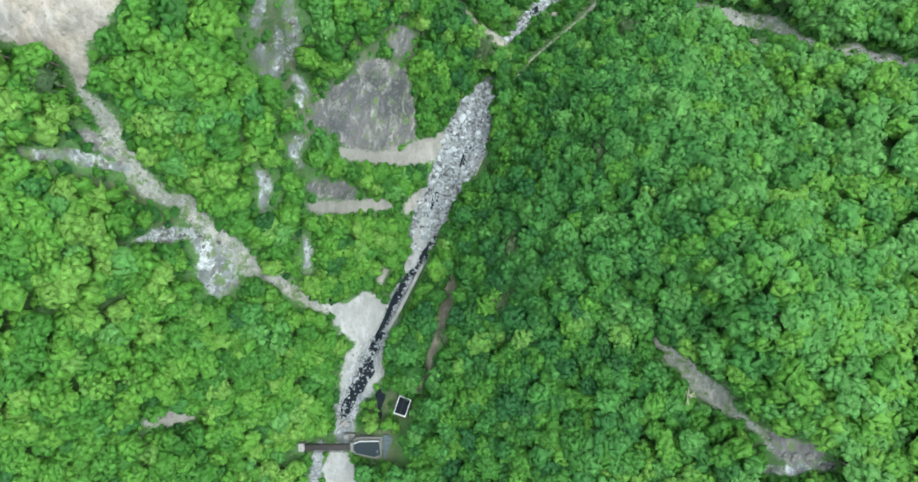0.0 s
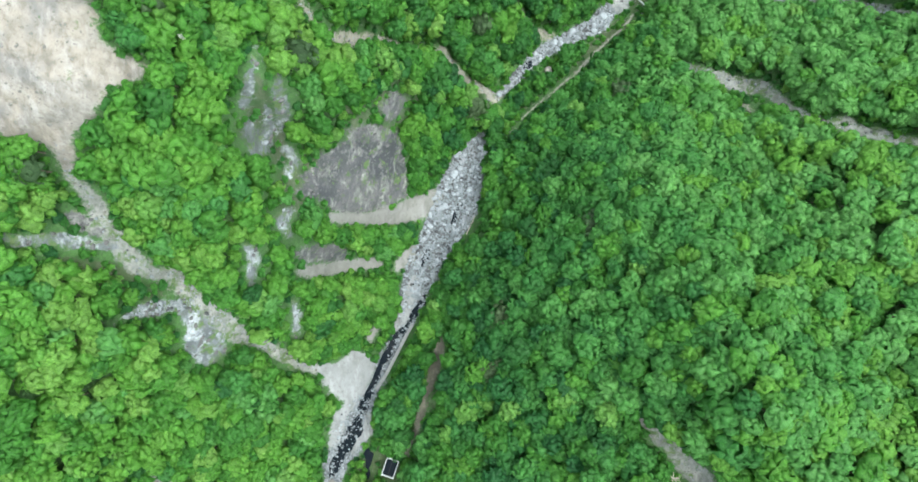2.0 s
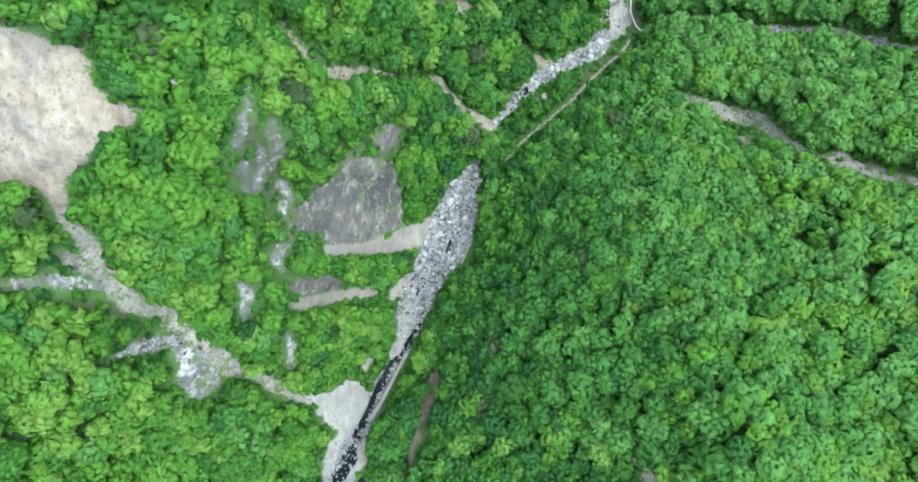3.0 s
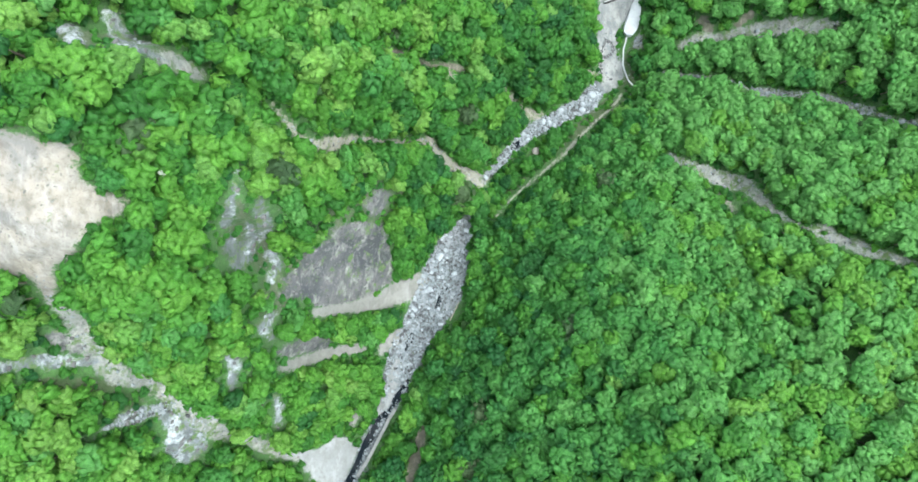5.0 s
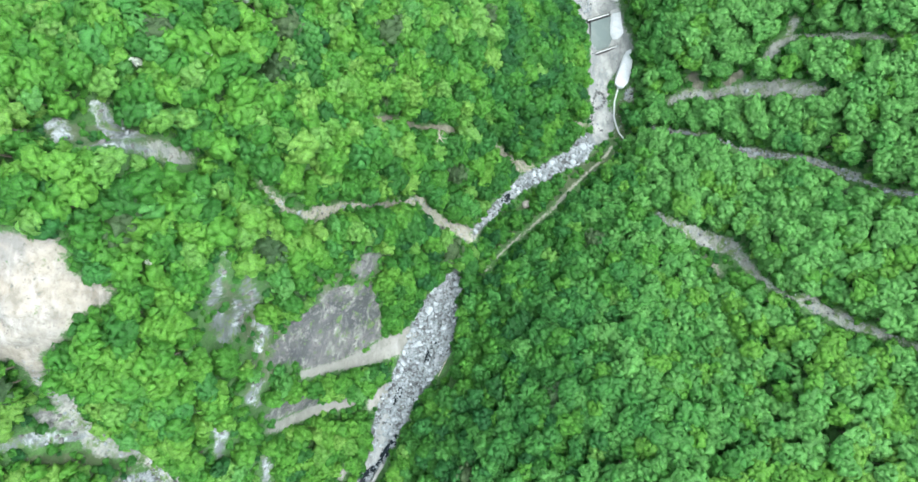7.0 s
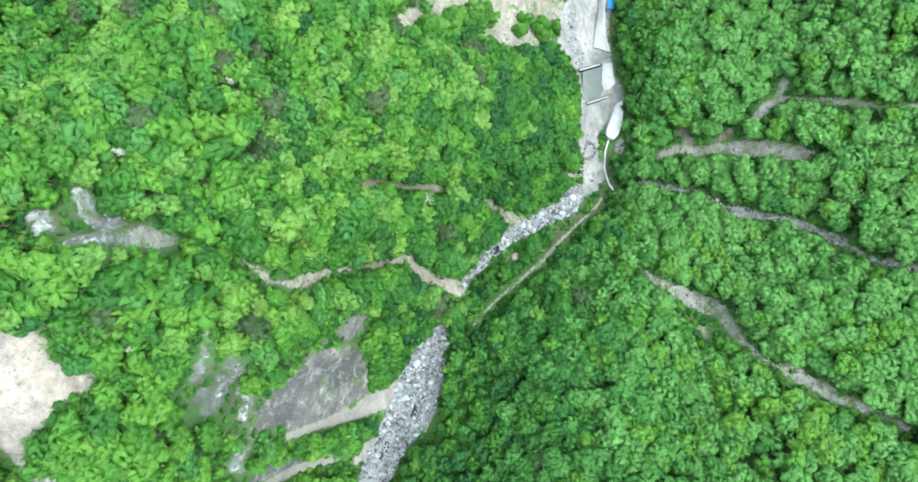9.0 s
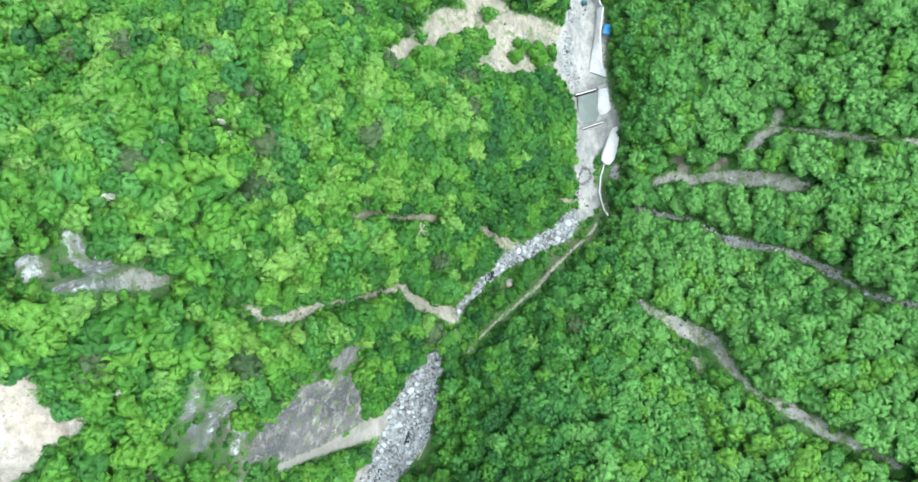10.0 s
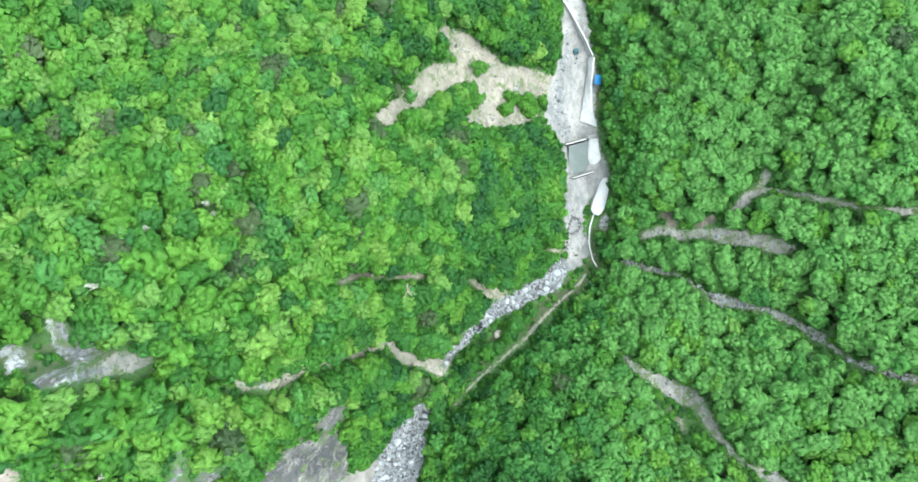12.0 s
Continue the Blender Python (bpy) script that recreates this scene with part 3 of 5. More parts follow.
# ---- the middle lines of open water: x, y and half-width ----
# a row of dark stones that stands in for thin cracks in the levelled bed
CRACK_LINE = [(62.8, 118.7, 0.4), (62.1, 123.4, 0.4), (62.7, 127.4, 0.4), (64.0, 131.8, 0.4), (66.4, 131.0, 0.4), (67.5, 128.2, 0.4), (66.5, 126.0, 0.4), (63.8, 124.7, 0.4)]
WATER_LINES = [
    [(-7.6, 1.4, 0.5), (-9.6, -2.3, 0.9), (-11.6, -5.5, 1.2), (-13.6, -9.1, 0.6), (-16.9, -12.6, 1.2), (-18.8, -16.6, 1.4), (-20.7, -20.0, 1.4), (-22.4, -23.7, 1.2), (-24.1, -27.9, 1.1), (-26.3, -32.9, 1.4), (-28.9, -37.3, 2.0), (-30.7, -40.7, 2.3), (-32.2, -44.2, 2.3), (-34.3, -48.0, 2.3), (-36.6, -51.3, 2.0), (-38.0, -55.1, 2.0), (-38.8, -58.6, 1.1), (-38.5, -62.1, 0.5)],
    [(-12.0, 4.0, 0.5), (-10.5, 8.0, 1.1), (-9.0, 13.0, 1.0), (-6.5, 18.0, 0.8), (-4.0, 22.0, 0.5)],
    [(1.0, 26.0, 0.4), (2.5, 29.5, 0.9), (4.5, 33.0, 0.6), (5.5, 36.0, 0.3)],
    [(-26.5, -49.8, 0.3), (-26.2, -51.5, 1.2), (-26.2, -53.2, 0.6), (-26.3, -55.4, 0.4), (-26.1, -59.1, 0.2)],
    [(26.0, 85.0, 0.5), (28.0, 86.5, 1.3), (30.0, 88.5, 0.8)],
]
# ---- chance relief ----
def lattice(ix, iy, seed):
    h = (ix.astype(np.int64) * 374761393 + iy.astype(np.int64) * 668265263 + seed * 974711) & 0xFFFFFFFF
    h = ((h ^ (h >> 13)) * 1274126177) & 0xFFFFFFFF
    return ((h ^ (h >> 16)) & 0xFFFF) / 65535.0


def rough(x, y, size, seed=0, octaves=3):
    """Fractal noise about -1..1 with lumps of that size in metres."""
    out, amp, total = np.zeros(len(x)), 1.0, 0.0
    for o in range(octaves):
        u, v = x / size, y / size
        iu, iv = np.floor(u), np.floor(v)
        fu, fv = u - iu, v - iv
        fu, fv = fu * fu * (3 - 2 * fu), fv * fv * (3 - 2 * fv)
        s = seed * 17 + o
        low = lattice(iu, iv, s) * (1 - fu) + lattice(iu + 1, iv, s) * fu
        high = lattice(iu, iv + 1, s) * (1 - fu) + lattice(iu + 1, iv + 1, s) * fu
        out += amp * ((low * (1 - fv) + high * fv) * 2 - 1)
        total += amp
        amp, size = amp * 0.5, size * 0.5
    return out / total


def strip_distance(x, y, line):
    """Metres from the edge of a strip; inside it is negative. Places far off are given 99."""
    line = np.array(line)
    out = np.full(len(x), 99.0)
    reach = line[:, 2].max() + 9
    near = np.where((x > line[:, 0].min() - reach) & (x < line[:, 0].max() + reach) & (y > line[:, 1].min() - reach) & (y < line[:, 1].max() + reach))[0]
    px, py = x[near], y[near]
    best = np.full(len(near), 99.0)
    for (ax, ay, aw), (bx, by, bw) in zip(line[:-1], line[1:]):
        ex, ey = bx - ax, by - ay
        s = np.clip(((px - ax) * ex + (py - ay) * ey) / (ex * ex + ey * ey + 1e-9), 0, 1)
        best = np.minimum(best, np.hypot(px - ax - s * ex, py - ay - s * ey) - (aw + s * (bw - aw)))
    out[near] = best
    return out


def patch_distance(x, y, outline):
    """Metres from the edge of a patch; inside it is negative."""
    out = strip_distance(x, y, [(*p, 0.0) for p in outline + outline[:1]])
    near = np.where(out < 99)[0]
    px, py = x[near], y[near]
    inside = np.zeros(len(near), bool)
    for (ax, ay), (bx, by) in zip(outline, outline[1:] + outline[:1]):
        crosses = (ay > py) != (by > py)
        inside ^= crosses & (px < ax + (py - ay) * (bx - ax) / (by - ay if by != ay else 1e-9))
    out[near] = np.where(inside, -out[near], out[near])
    return out


def bare_distance(x, y, kinds, uneven=1.0):
    """Metres from the nearest strip or patch of one of these kinds, with an uneven edge."""
    x, y = np.asarray(x, float), np.asarray(y, float)
    out, wobble = np.full(len(x), 99.0), edge_wobble(x, y)
    for kind, line in STRIPS.values():
        if kind in kinds:
            out = np.minimum(out, strip_distance(x, y, line) + uneven * slack(line) * wobble)
    for kind, outline in PATCHES.values():
        if kind in kinds:
            out = np.minimum(out, patch_distance(x, y, outline) + uneven * wobble)
    return out


def edge_wobble(x, y):
    """How far the edge of bare ground strays, in metres."""
    return 0.9 * rough(x, y, 3.0, 5) + 0.9 * rough(x, y, 7.0, 6) + 0.5 * rough(x, y, 1.6, 8)


def slack(line):
    """The edges of narrow strips stray less than those of wide ones."""
    wide = sum(p[2] for p in line) / len(line)
    return min(1.0, max(0.22, wide / 3.2))


OPEN_KINDS = ("tan", "rock", "slide", "gravel", "sand", "silt", "works")
NARROW_KINDS = ("dirt", "scree", "pale", "path")


def ground_z_near(x, y, wet):
    out = np.zeros(len(x))
    s = wet > 0
    if s.any():
        out[s] = ground_z(x[s], y[s])
    return out


def surface_z(x, y):
    """The height of the ground with its relief."""
    x, y = np.atleast_1d(np.asarray(x, float)), np.atleast_1d(np.asarray(y, float))
    z = ground_z(x, y)
    crag = np.clip(0.6 - bare_distance(x, y, ("rock", "pale", "slide")), 0, 1)
    furrow = np.clip(0.6 - bare_distance(x, y, ("slide",)), 0, 1)
    z = z + furrow * (1.3 * rough(0.25 * x + 0.10 * y, y - 0.4 * x, 3.2, 19, 3) - 0.9 * np.clip(rough(0.2 * x, y - 0.4 * x, 6.0, 20, 2), 0, 1))
    stones = np.clip(0.5 - bare_distance(x, y, ("gravel", "scree")), 0, 1)
    z = z + crag * (1.5 * rough(x, y, 8, 11, 4) + 1.6 * (0.5 - np.abs(rough(x + 0.4 * y, y, 4.5, 12, 3))))
    bed = np.clip(0.5 - bare_distance(x, y, ("gravel",)), 0, 1)
    z = z + stones * (0.45 * rough(x, y, 4, 13, 3)) + 0.35 * rough(x, y, 9, 14, 3) + 0.45 * bed
    wooded = np.clip((bare_distance(x, y, OPEN_KINDS + NARROW_KINDS + ("grassy",), 0.0) - 3) / 12, 0, 1)
    z = z + wooded * (3.2 * rough(x, y, 26, 17, 2) + 1.2 * rough(x, y, 11, 18, 2))
    for line in WATER_LINES:
        wet = np.clip(0.9 - strip_distance(x, y, line) - 1.5 * rough(x, y, 3.5, 15), 0, 1)
        z = z * (1 - wet) + wet * (ground_z_near(x, y, wet) - 0.32 + 0.6 * rough(x, y, 2.4, 16, 2))
    return z


def mesh_from(name, verts, sizes, corners, materials, slots=None, points=None):
    """A mesh from arrays: corner counts of the faces and their corners in a row; points: numbers for each vertex, by name."""
    me = bpy.data.meshes.new(name)
    me.vertices.add(len(verts))
    me.vertices.foreach_set("co", np.asarray(verts, np.float32).ravel())
    me.loops.add(len(corners))
    me.loops.foreach_set("vertex_index", np.asarray(corners, np.int32))
    me.polygons.add(len(sizes))
    starts = np.concatenate([[0], np.cumsum(sizes)[:-1]])
    me.polygons.foreach_set("loop_start", starts.astype(np.int32))
    for m in materials:
        me.materials.append(m)
    if slots is not None:
        me.polygons.foreach_set("material_index", np.asarray(slots, np.int32))
    for key, values in (points or {}).items():
        me.attributes.new(key, "FLOAT", "POINT").data.foreach_set("value", np.asarray(values, np.float32))
    me.update(calc_edges=True)
    return me


def build_ground():
    grow = 1.6 * 1.22 ** np.arange(1, 33)
    xs, ys = np.arange(-125, 171, 1.1), np.arange(-100, 240, 1.1)
    xs = np.concatenate([xs[0] - np.cumsum(grow)[::-1], xs, xs[-1] + np.cumsum(grow)])
    ys = np.concatenate([ys[0] - np.cumsum(grow)[::-1], ys, ys[-1] + np.cumsum(grow)])
    gx, gy = np.meshgrid(xs, ys)
    x, y = gx.ravel(), gy.ravel()
    z = surface_z(x, y)
    w = len(xs)
    i = (np.arange(len(ys) - 1)[:, None] * w + np.arange(w - 1)[None, :]).ravel()
    quads = np.stack([i, i + 1, i + w + 1, i + w], 1)
    shares = {}
    for kind in GROUND_KINDS:
        d = bare_distance(x, y, (kind,), 0.2 if kind == "path" else 1.0)
        shares[kind] = np.clip(0.5 - (d + 0.45) / 1.2, 0, 1) if kind == "path" else np.clip(0.5 - d / (1.1 if kind in ("pale", "dirt") else 2.0), 0, 1)
    # each bare strip and patch is a piece of the sheet of its own, edge to edge with the rest
    place = np.stack([x, y, z], 1)
    mx, my = x[quads].mean(1), y[quads].mean(1)
    owner, best = np.full(len(quads), -1), np.full(len(quads), -0.4)
    spread = edge_wobble(mx, my)
    pieces = [(n, k, strip_distance, line) for n, (k, line) in STRIPS.items()] + [(n, k, patch_distance, line) for n, (k, line) in PATCHES.items()]
    for i, (n, k, measure_edge, line) in enumerate(pieces):
        d = measure_edge(mx, my, line) + spread * (slack(line) if n in STRIPS else 1.0)
        mine = (d < best) & (k not in ("thin", "grassy"))
        owner[mine], best[mine] = i, d[mine]

    for i in range(len(pieces)):
        if (owner == i).sum() < 6:
            owner[owner == i] = -1

    def piece(name, chosen, label):
        used, corners = np.unique(quads[chosen], return_inverse=True)
        me = mesh_from(name, place[used], np.full(int(chosen.sum()), 4), corners.ravel(), [GROUND], None, {k: v[used] for k, v in shares.items()})
        me.shade_smooth()
        tagged(new(name, me), label, name.replace("_", " "), kind="structure")

    piece("ground", owner < 0, "steep wooded mountain ground between gullies and rock faces")
    for i, (n, k, measure_edge, line) in enumerate(pieces):
        if (owner == i).any():
            piece(*((PIECE_NAMES[k][0]), owner == i, PIECE_NAMES[k][1]))


PIECE_NAMES = {
    "dirt": ("bare_earth", "strip of bare brown earth among the trees"), "path": ("footpath", "narrow trodden light tan path along the slope"), "tan": ("earth_scar", "bare tan earth scar with scattered shrubs"),
    "scree": ("gully", "narrow gully filled with grey-tan scree"), "rock": ("rock_face", "bare dark grey rock slab with pale veins"),
    "pale": ("rock_outcrop", "pale bluish-grey rock outcrop among trees"), "slide": ("landslide", "pale cream landslide scar of bare debris"),
    "gravel": ("stream_bed", "grey boulder and gravel stream bed"), "sand": ("debris_fan", "pale tan sand and debris spread below a slope"), "silt": ("silt_bank", "pale blue-grey silt and fine gravel beside the stream"),
    "works": ("stream_bed", "levelled pale grey gravel bed beside concrete walls"),
}
build_ground()

# ---- trees ----
def tangent_frame(normal, rng):
    side = np.cross(normal, rng.normal(size=normal.shape))
    side /= np.linalg.norm(side, axis=1)[:, None] + 1e-9
    return side, np.cross(normal, side)


def dome(rng, spot, up, size, sides, rings, scallop=0.25):
    """An uneven dome of leaves on a spot: its verts and triangles. rings: (reach, height) from the top down."""
    side = np.cross(up, rng.normal(size=3))
    side /= np.linalg.norm(side)
    across = np.cross(up, side)
    verts, faces = [spot + up * size * rng.uniform(0.40, 0.58)], []
    for q, (reach, height) in enumerate(rings):
        for k in range(sides):
            a = 6.2832 * (k + rng.uniform(-0.28, 0.28)) / sides
            r = size * reach * rng.uniform(0.85, 1.15) * (1 + scallop * (1 if (k + q) % 2 else -1))
            verts.append(spot + r * (math.cos(a) * side + math.sin(a) * across) + up * size * (height + rng.uniform(-0.12, 0.12)))
    for k in range(sides):
        m = (k + 1) % sides
        faces.append((0, 1 + k, 1 + m))
        for q in range(len(rings) - 1):
            b, c = 1 + q * sides, 1 + (q + 1) * sides
            faces += [(b + k, c + k, c + m), (b + k, c + m, b + m)]
    return np.array(verts), np.array(faces)


def crown_shape(seed, clumps, size, lobes=6, leaves=16, flat=0.8, loose=0.1, sides=6):
    """A crown of radius 1 round the origin: lobes on its limbs, each set with domed leaf clumps, stray sprays between them, over an inner
    mass of foliage. Returns verts, sizes, corners."""
    rng = np.random.default_rng(seed)
    turn = rng.uniform(0, 6.28)
    centres, radii = [(rng.uniform(-0.15, 0.15), rng.uniform(-0.15, 0.15), 0.34)], [rng.uniform(0.38, 0.5)]
    for k in range(lobes):
        a = turn + 6.28 * k / lobes + rng.uniform(-0.35, 0.35)
        r = rng.uniform(0.40, 0.62)
        centres.append((r * math.cos(a), r * math.sin(a), rng.uniform(-0.16, 0.24)))
        radii.append(rng.uniform(0.26, 0.42))
    centres, radii = np.array(centres), np.array(radii)
    pick = rng.choice(len(radii), size=600, p=radii ** 2 / (radii ** 2).sum())
    way = rng.normal(size=(600, 3))
    way[:, 2] = np.abs(way[:, 2]) - 0.1
    way /= np.linalg.norm(way, axis=1)[:, None]
    spot = centres[pick] + way * (radii[pick] * rng.uniform(0.86, 0.98 + loose, 600))[:, None]
    deep = (np.linalg.norm(spot[:, None] - centres[None], axis=2) / radii[None]).min(1)
    spot, way = spot[deep > 0.84], way[deep > 0.84]
    # clumps spread evenly over the lobes
    chosen, far_off = [0], np.linalg.norm(spot - spot[0], axis=1)
    while len(chosen) < clumps:
        chosen.append(int(np.argmax(far_off * rng.uniform(0.7, 1.0, len(spot)))))
        far_off = np.minimum(far_off, np.linalg.norm(spot - spot[chosen[-1]], axis=1))
    pieces = [dome(rng, np.array((0.0, 0.0, 0.0)), np.array((0.0, 0.0, 1.0)), 0.80, 7, ((0.72, 0.36), (1.0, -0.3)), 0.0)]
    for c in chosen:
        up = way[c] + 0.25 * rng.normal(size=3) + (0, 0, 0.35)
        pieces.append(dome(rng, spot[c], up / np.linalg.norm(up), size * rng.uniform(0.68, 1.3), sides, ((0.68, 0.24), (1.14, -0.16))))
    verts, corners, sizes, base = [], [], [], 0
    for v, f in pieces:
        verts.append(v), corners.append(f.ravel() + base), sizes.append(np.full(len(f), 3))
        base += len(v)
    some = rng.choice(len(spot), leaves)
    tip = way[some] + 0.6 * rng.normal(size=(leaves, 3))
    tip[:, 2] = np.abs(tip[:, 2])
    tip /= np.linalg.norm(tip, axis=1)[:, None]
    u, v = tangent_frame(tip, rng)
    at = spot[some] + way[some] * size * 0.55
    wide = size * rng.uniform(0.35, 0.75, leaves)[:, None]
    kite = [(-1.0, 0.1, -0.1), (0.05, -0.7, 0.12), (1.0, 0.0, -0.1), (-0.1, 0.7, 0.12)]
    verts.append(np.stack([at + wide * (a * u + b * v + c * tip) for a, b, c in kite], 1).reshape(-1, 3))
    corners.append(base + np.arange(leaves * 4)), sizes.append(np.full(leaves, 4))
    verts = np.vstack(verts)
    verts[:, 2] *= flat
    longer = rng.uniform(0.84, 1.16)
    verts[:, 0] *= longer
    verts[:, 1] /= longer
    return verts, np.concatenate(sizes), np.concatenate(corners)


def trunk_shape(sides=5, limbs=3):
    """A tapered trunk from the ground to height 1, with three limbs."""
    verts, sizes, corners = [], [], []

    def limb(a, b, ra, rb):
        a, b = np.array(a, float), np.array(b, float)
        start = len(verts)
        for p, r in ((a, ra), (b, rb)):
            for k in range(sides):
                verts.append(p + r * np.array((math.cos(6.283 * k / sides), math.sin(6.283 * k / sides), 0)))
        for k in range(sides):
            j = (k + 1) % sides
            corners.extend((start + k, start + j, start + sides + j, start + sides + k))
            sizes.append(4)

    limb((0, 0, -0.15), (0.02, 0.01, 1.0), 0.035, 0.015)
    for a, h in ((0.4, 0.5), (2.5, 0.6), (4.6, 0.55))[:limbs]:
        limb((0, 0, h), (0.28 * math.cos(a), 0.28 * math.sin(a), h + 0.35), 0.016, 0.007)
    return np.array(verts), np.array(sizes), np.array(corners)


def joined(shapes):
    """Stacks (verts, sizes, corners, slot, tint) groups into arrays for mesh_from."""
    vs, ss, cs, ms, ts, base = [], [], [], [], [], 0
    for verts, sizes, corners, slot, tint in shapes:
        many, count = verts.shape[0], verts.shape[1]
        vs.append(verts.reshape(-1, 3))
        ss.append(np.tile(sizes, many))
        cs.append((corners[None, :] + base + count * np.arange(many)[:, None]).ravel())
        ms.append(np.full(many * len(sizes), slot))
        ts.append(np.repeat(tint, count))
        base += many * count
    return np.concatenate(vs), np.concatenate(ss), np.concatenate(cs), np.concatenate(ms), np.concatenate(ts)


def placed(shape, at, turn, wide, tall):
    """Copies of a shape's vertices at places, turned and scaled: an array of copies x vertices x 3."""
    c, s = np.cos(turn)[:, None], np.sin(turn)[:, None]
    x, y, z = shape[None, :, 0] * wide[:, None], shape[None, :, 1] * wide[:, None], shape[None, :, 2] * tall[:, None]
    return np.stack([c * x - s * y + at[:, :1], s * x + c * y + at[:, 1:2], z + at[:, 2:3]], 2)


def scatter(rng, x0, x1, y0, y1, step):
    """Places on an uneven honeycomb."""
    xs, ys = np.meshgrid(np.arange(x0, x1, step), np.arange(y0, y1, step * 0.866))
    xs = xs + (np.arange(xs.shape[0]) % 2)[:, None] * step * 0.5
    x, y = xs.ravel(), ys.ravel()
    return x + rng.uniform(-0.36, 0.36, len(x)) * step, y + rng.uniform(-0.36, 0.36, len(x)) * step


rng = np.random.default_rng(7)
CROWNS = [crown_shape(40 + k, 18, 0.285, 5 + k % 4, 12) for k in range(12)]
GREAT_CROWNS = [crown_shape(140 + k, 25, 0.245, 7 + k % 3, 14) for k in range(8)]
LESSER_CROWNS = [crown_shape(60 + k, 9, 0.38, 4 + k % 2, 6) for k in range(6)]
FAR_CROWNS = [crown_shape(70 + k, 5, 0.5, 4, 2, sides=4) for k in range(3)]
SMALL_CROWNS = [crown_shape(80 + k, 4, 0.52, 3, 4, sides=4) for k in range(5)]
TWIGS = [crown_shape(120 + k, 16, 0.2, 8, 44, 0.8, 0.4) for k in range(3)]
TRUNK, PLAIN_TRUNK = trunk_shape(), trunk_shape(4, 0)



def pack(rng, x, y, r):
    """Which of the crowns stand, so that neighbours touch; those first in the row go first."""
    cells, kept = {}, []
    for i in range(len(x)):
        ci, cj, ok = int(x[i] // 7), int(y[i] // 7), True
        for di in (-1, 0, 1):
            for dj in (-1, 0, 1):
                for k in cells.get((ci + di, cj + dj), ()):
                    if (x[i] - x[k]) ** 2 + (y[i] - y[k]) ** 2 < (0.5 * (r[i] + r[k])) ** 2:
                        ok = False
                        break
                if not ok:
                    break
            if not ok:
                break
        if ok:
            cells.setdefault((ci, cj), []).append(i)
            kept.append(i)
    return np.array(kept)


def tree_places(rng):
    """Places and radii of the trees: large ones thinly, then the rest, then young trees along the edges of bare ground."""
    tries = (3600, 60000, 30000)
    r = np.concatenate([rng.uniform(2.8, 3.8, tries[0]), rng.uniform(1.9, 3.0, tries[1]), rng.uniform(1.0, 1.6, tries[2])])
    young = np.arange(len(r)) >= tries[0] + tries[1]
    x, y = rng.uniform(-122, 174, len(r)), rng.uniform(-100, 245, len(r))
    r = r * np.where(young, 1, np.clip((200 - ground_z(x, y)) / 190, 0.93, 1.05))
    # crown tops are shifted as the camera sees them, so none hide bare ground
    seen_x, seen_y = x + 6.5 * (x - 10) / 185, y
    bare = np.minimum(bare_distance(x, y, OPEN_KINDS, 0.5), bare_distance(seen_x, seen_y, OPEN_KINDS, 0.5))
    lean = rng.uniform(0.35, 1.05, len(r))
    clear = bare - (0.7 + 0.5 * lean) * r
    for kinds, share in ((("scree", "pale"), 0.9), (("dirt",), 0.75), (("path",), 1.08)):
        near = np.minimum(bare_distance(x, y, kinds, 0.5), bare_distance(seen_x, seen_y, kinds, 0.5))
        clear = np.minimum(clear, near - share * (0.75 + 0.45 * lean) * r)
    half = bare_distance(x, y, ("thin", "grassy"))
    crag = bare_distance(x, y, ("pale",), 0.5)
    few = rng.random(len(x))
    r = np.where((half < 0.5) & ~young, r * 0.65, r)
    stands = ((clear > 0) & ((half > 0.5) | (few < 0.5))) | ((crag < 0) & (bare > r) & (few < 0.002))
    stands &= ~young | (clear < 3.0)
    i = np.where(stands)[0]
    i = i[pack(rng, x[i], y[i], r[i])]
    return x[i], y[i], r[i], half[i], young[i]


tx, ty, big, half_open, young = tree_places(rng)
# bushes and young trees that stand on the open scar
COPSE = [(16.0, 172.0, 2.6), (19.0, 175.2, 2.4), (14.0, 169.0, 2.2), (21.4, 171.5, 2.3), (17.5, 169.5, 2.4), (22.9, 184.3, 2.2), (36.5, 175.3, 1.8), (42.9, 175.8, 2.1),
         (34.0, 176.2, 1.4), (48.7, 177.1, 1.5), (33.6, 169.8, 1.9), (35.2, 171.8, 1.3), (43.1, 171.2, 2.1), (40.6, 173.3, 1.6), (46.0, 173.0, 1.3), (8.3, 165.1, 1.9), (-0.4, 167.1, 1.6), (77.3, 186.1, 2.3)]
tx, ty, big = (np.append(a, [c[k] for c in COPSE]) for k, a in enumerate((tx, ty, big)))
half_open, young = np.append(half_open, np.full(len(COPSE), 0.2)), np.append(young, np.full(len(COPSE), True))
tz = surface_z(tx, ty)
big[-len(COPSE):] *= 1.25
big = big * np.where(young, 1.1, np.clip(1.55 - 0.135 * big, 1.04, 1.36))
steep = np.hypot(ground_z(tx + 3, ty) - ground_z(tx - 3, ty), ground_z(tx, ty + 3) - ground_z(tx, ty - 3)) / 6
steep = np.clip(steep - 0.35, 0, 1)
big = big * (1.07 + 0.14 * steep)
tall = (0.62 * big + 1.0) * rng.uniform(0.85, 1.25, len(tx)) * (1 + 0.55 * steep)
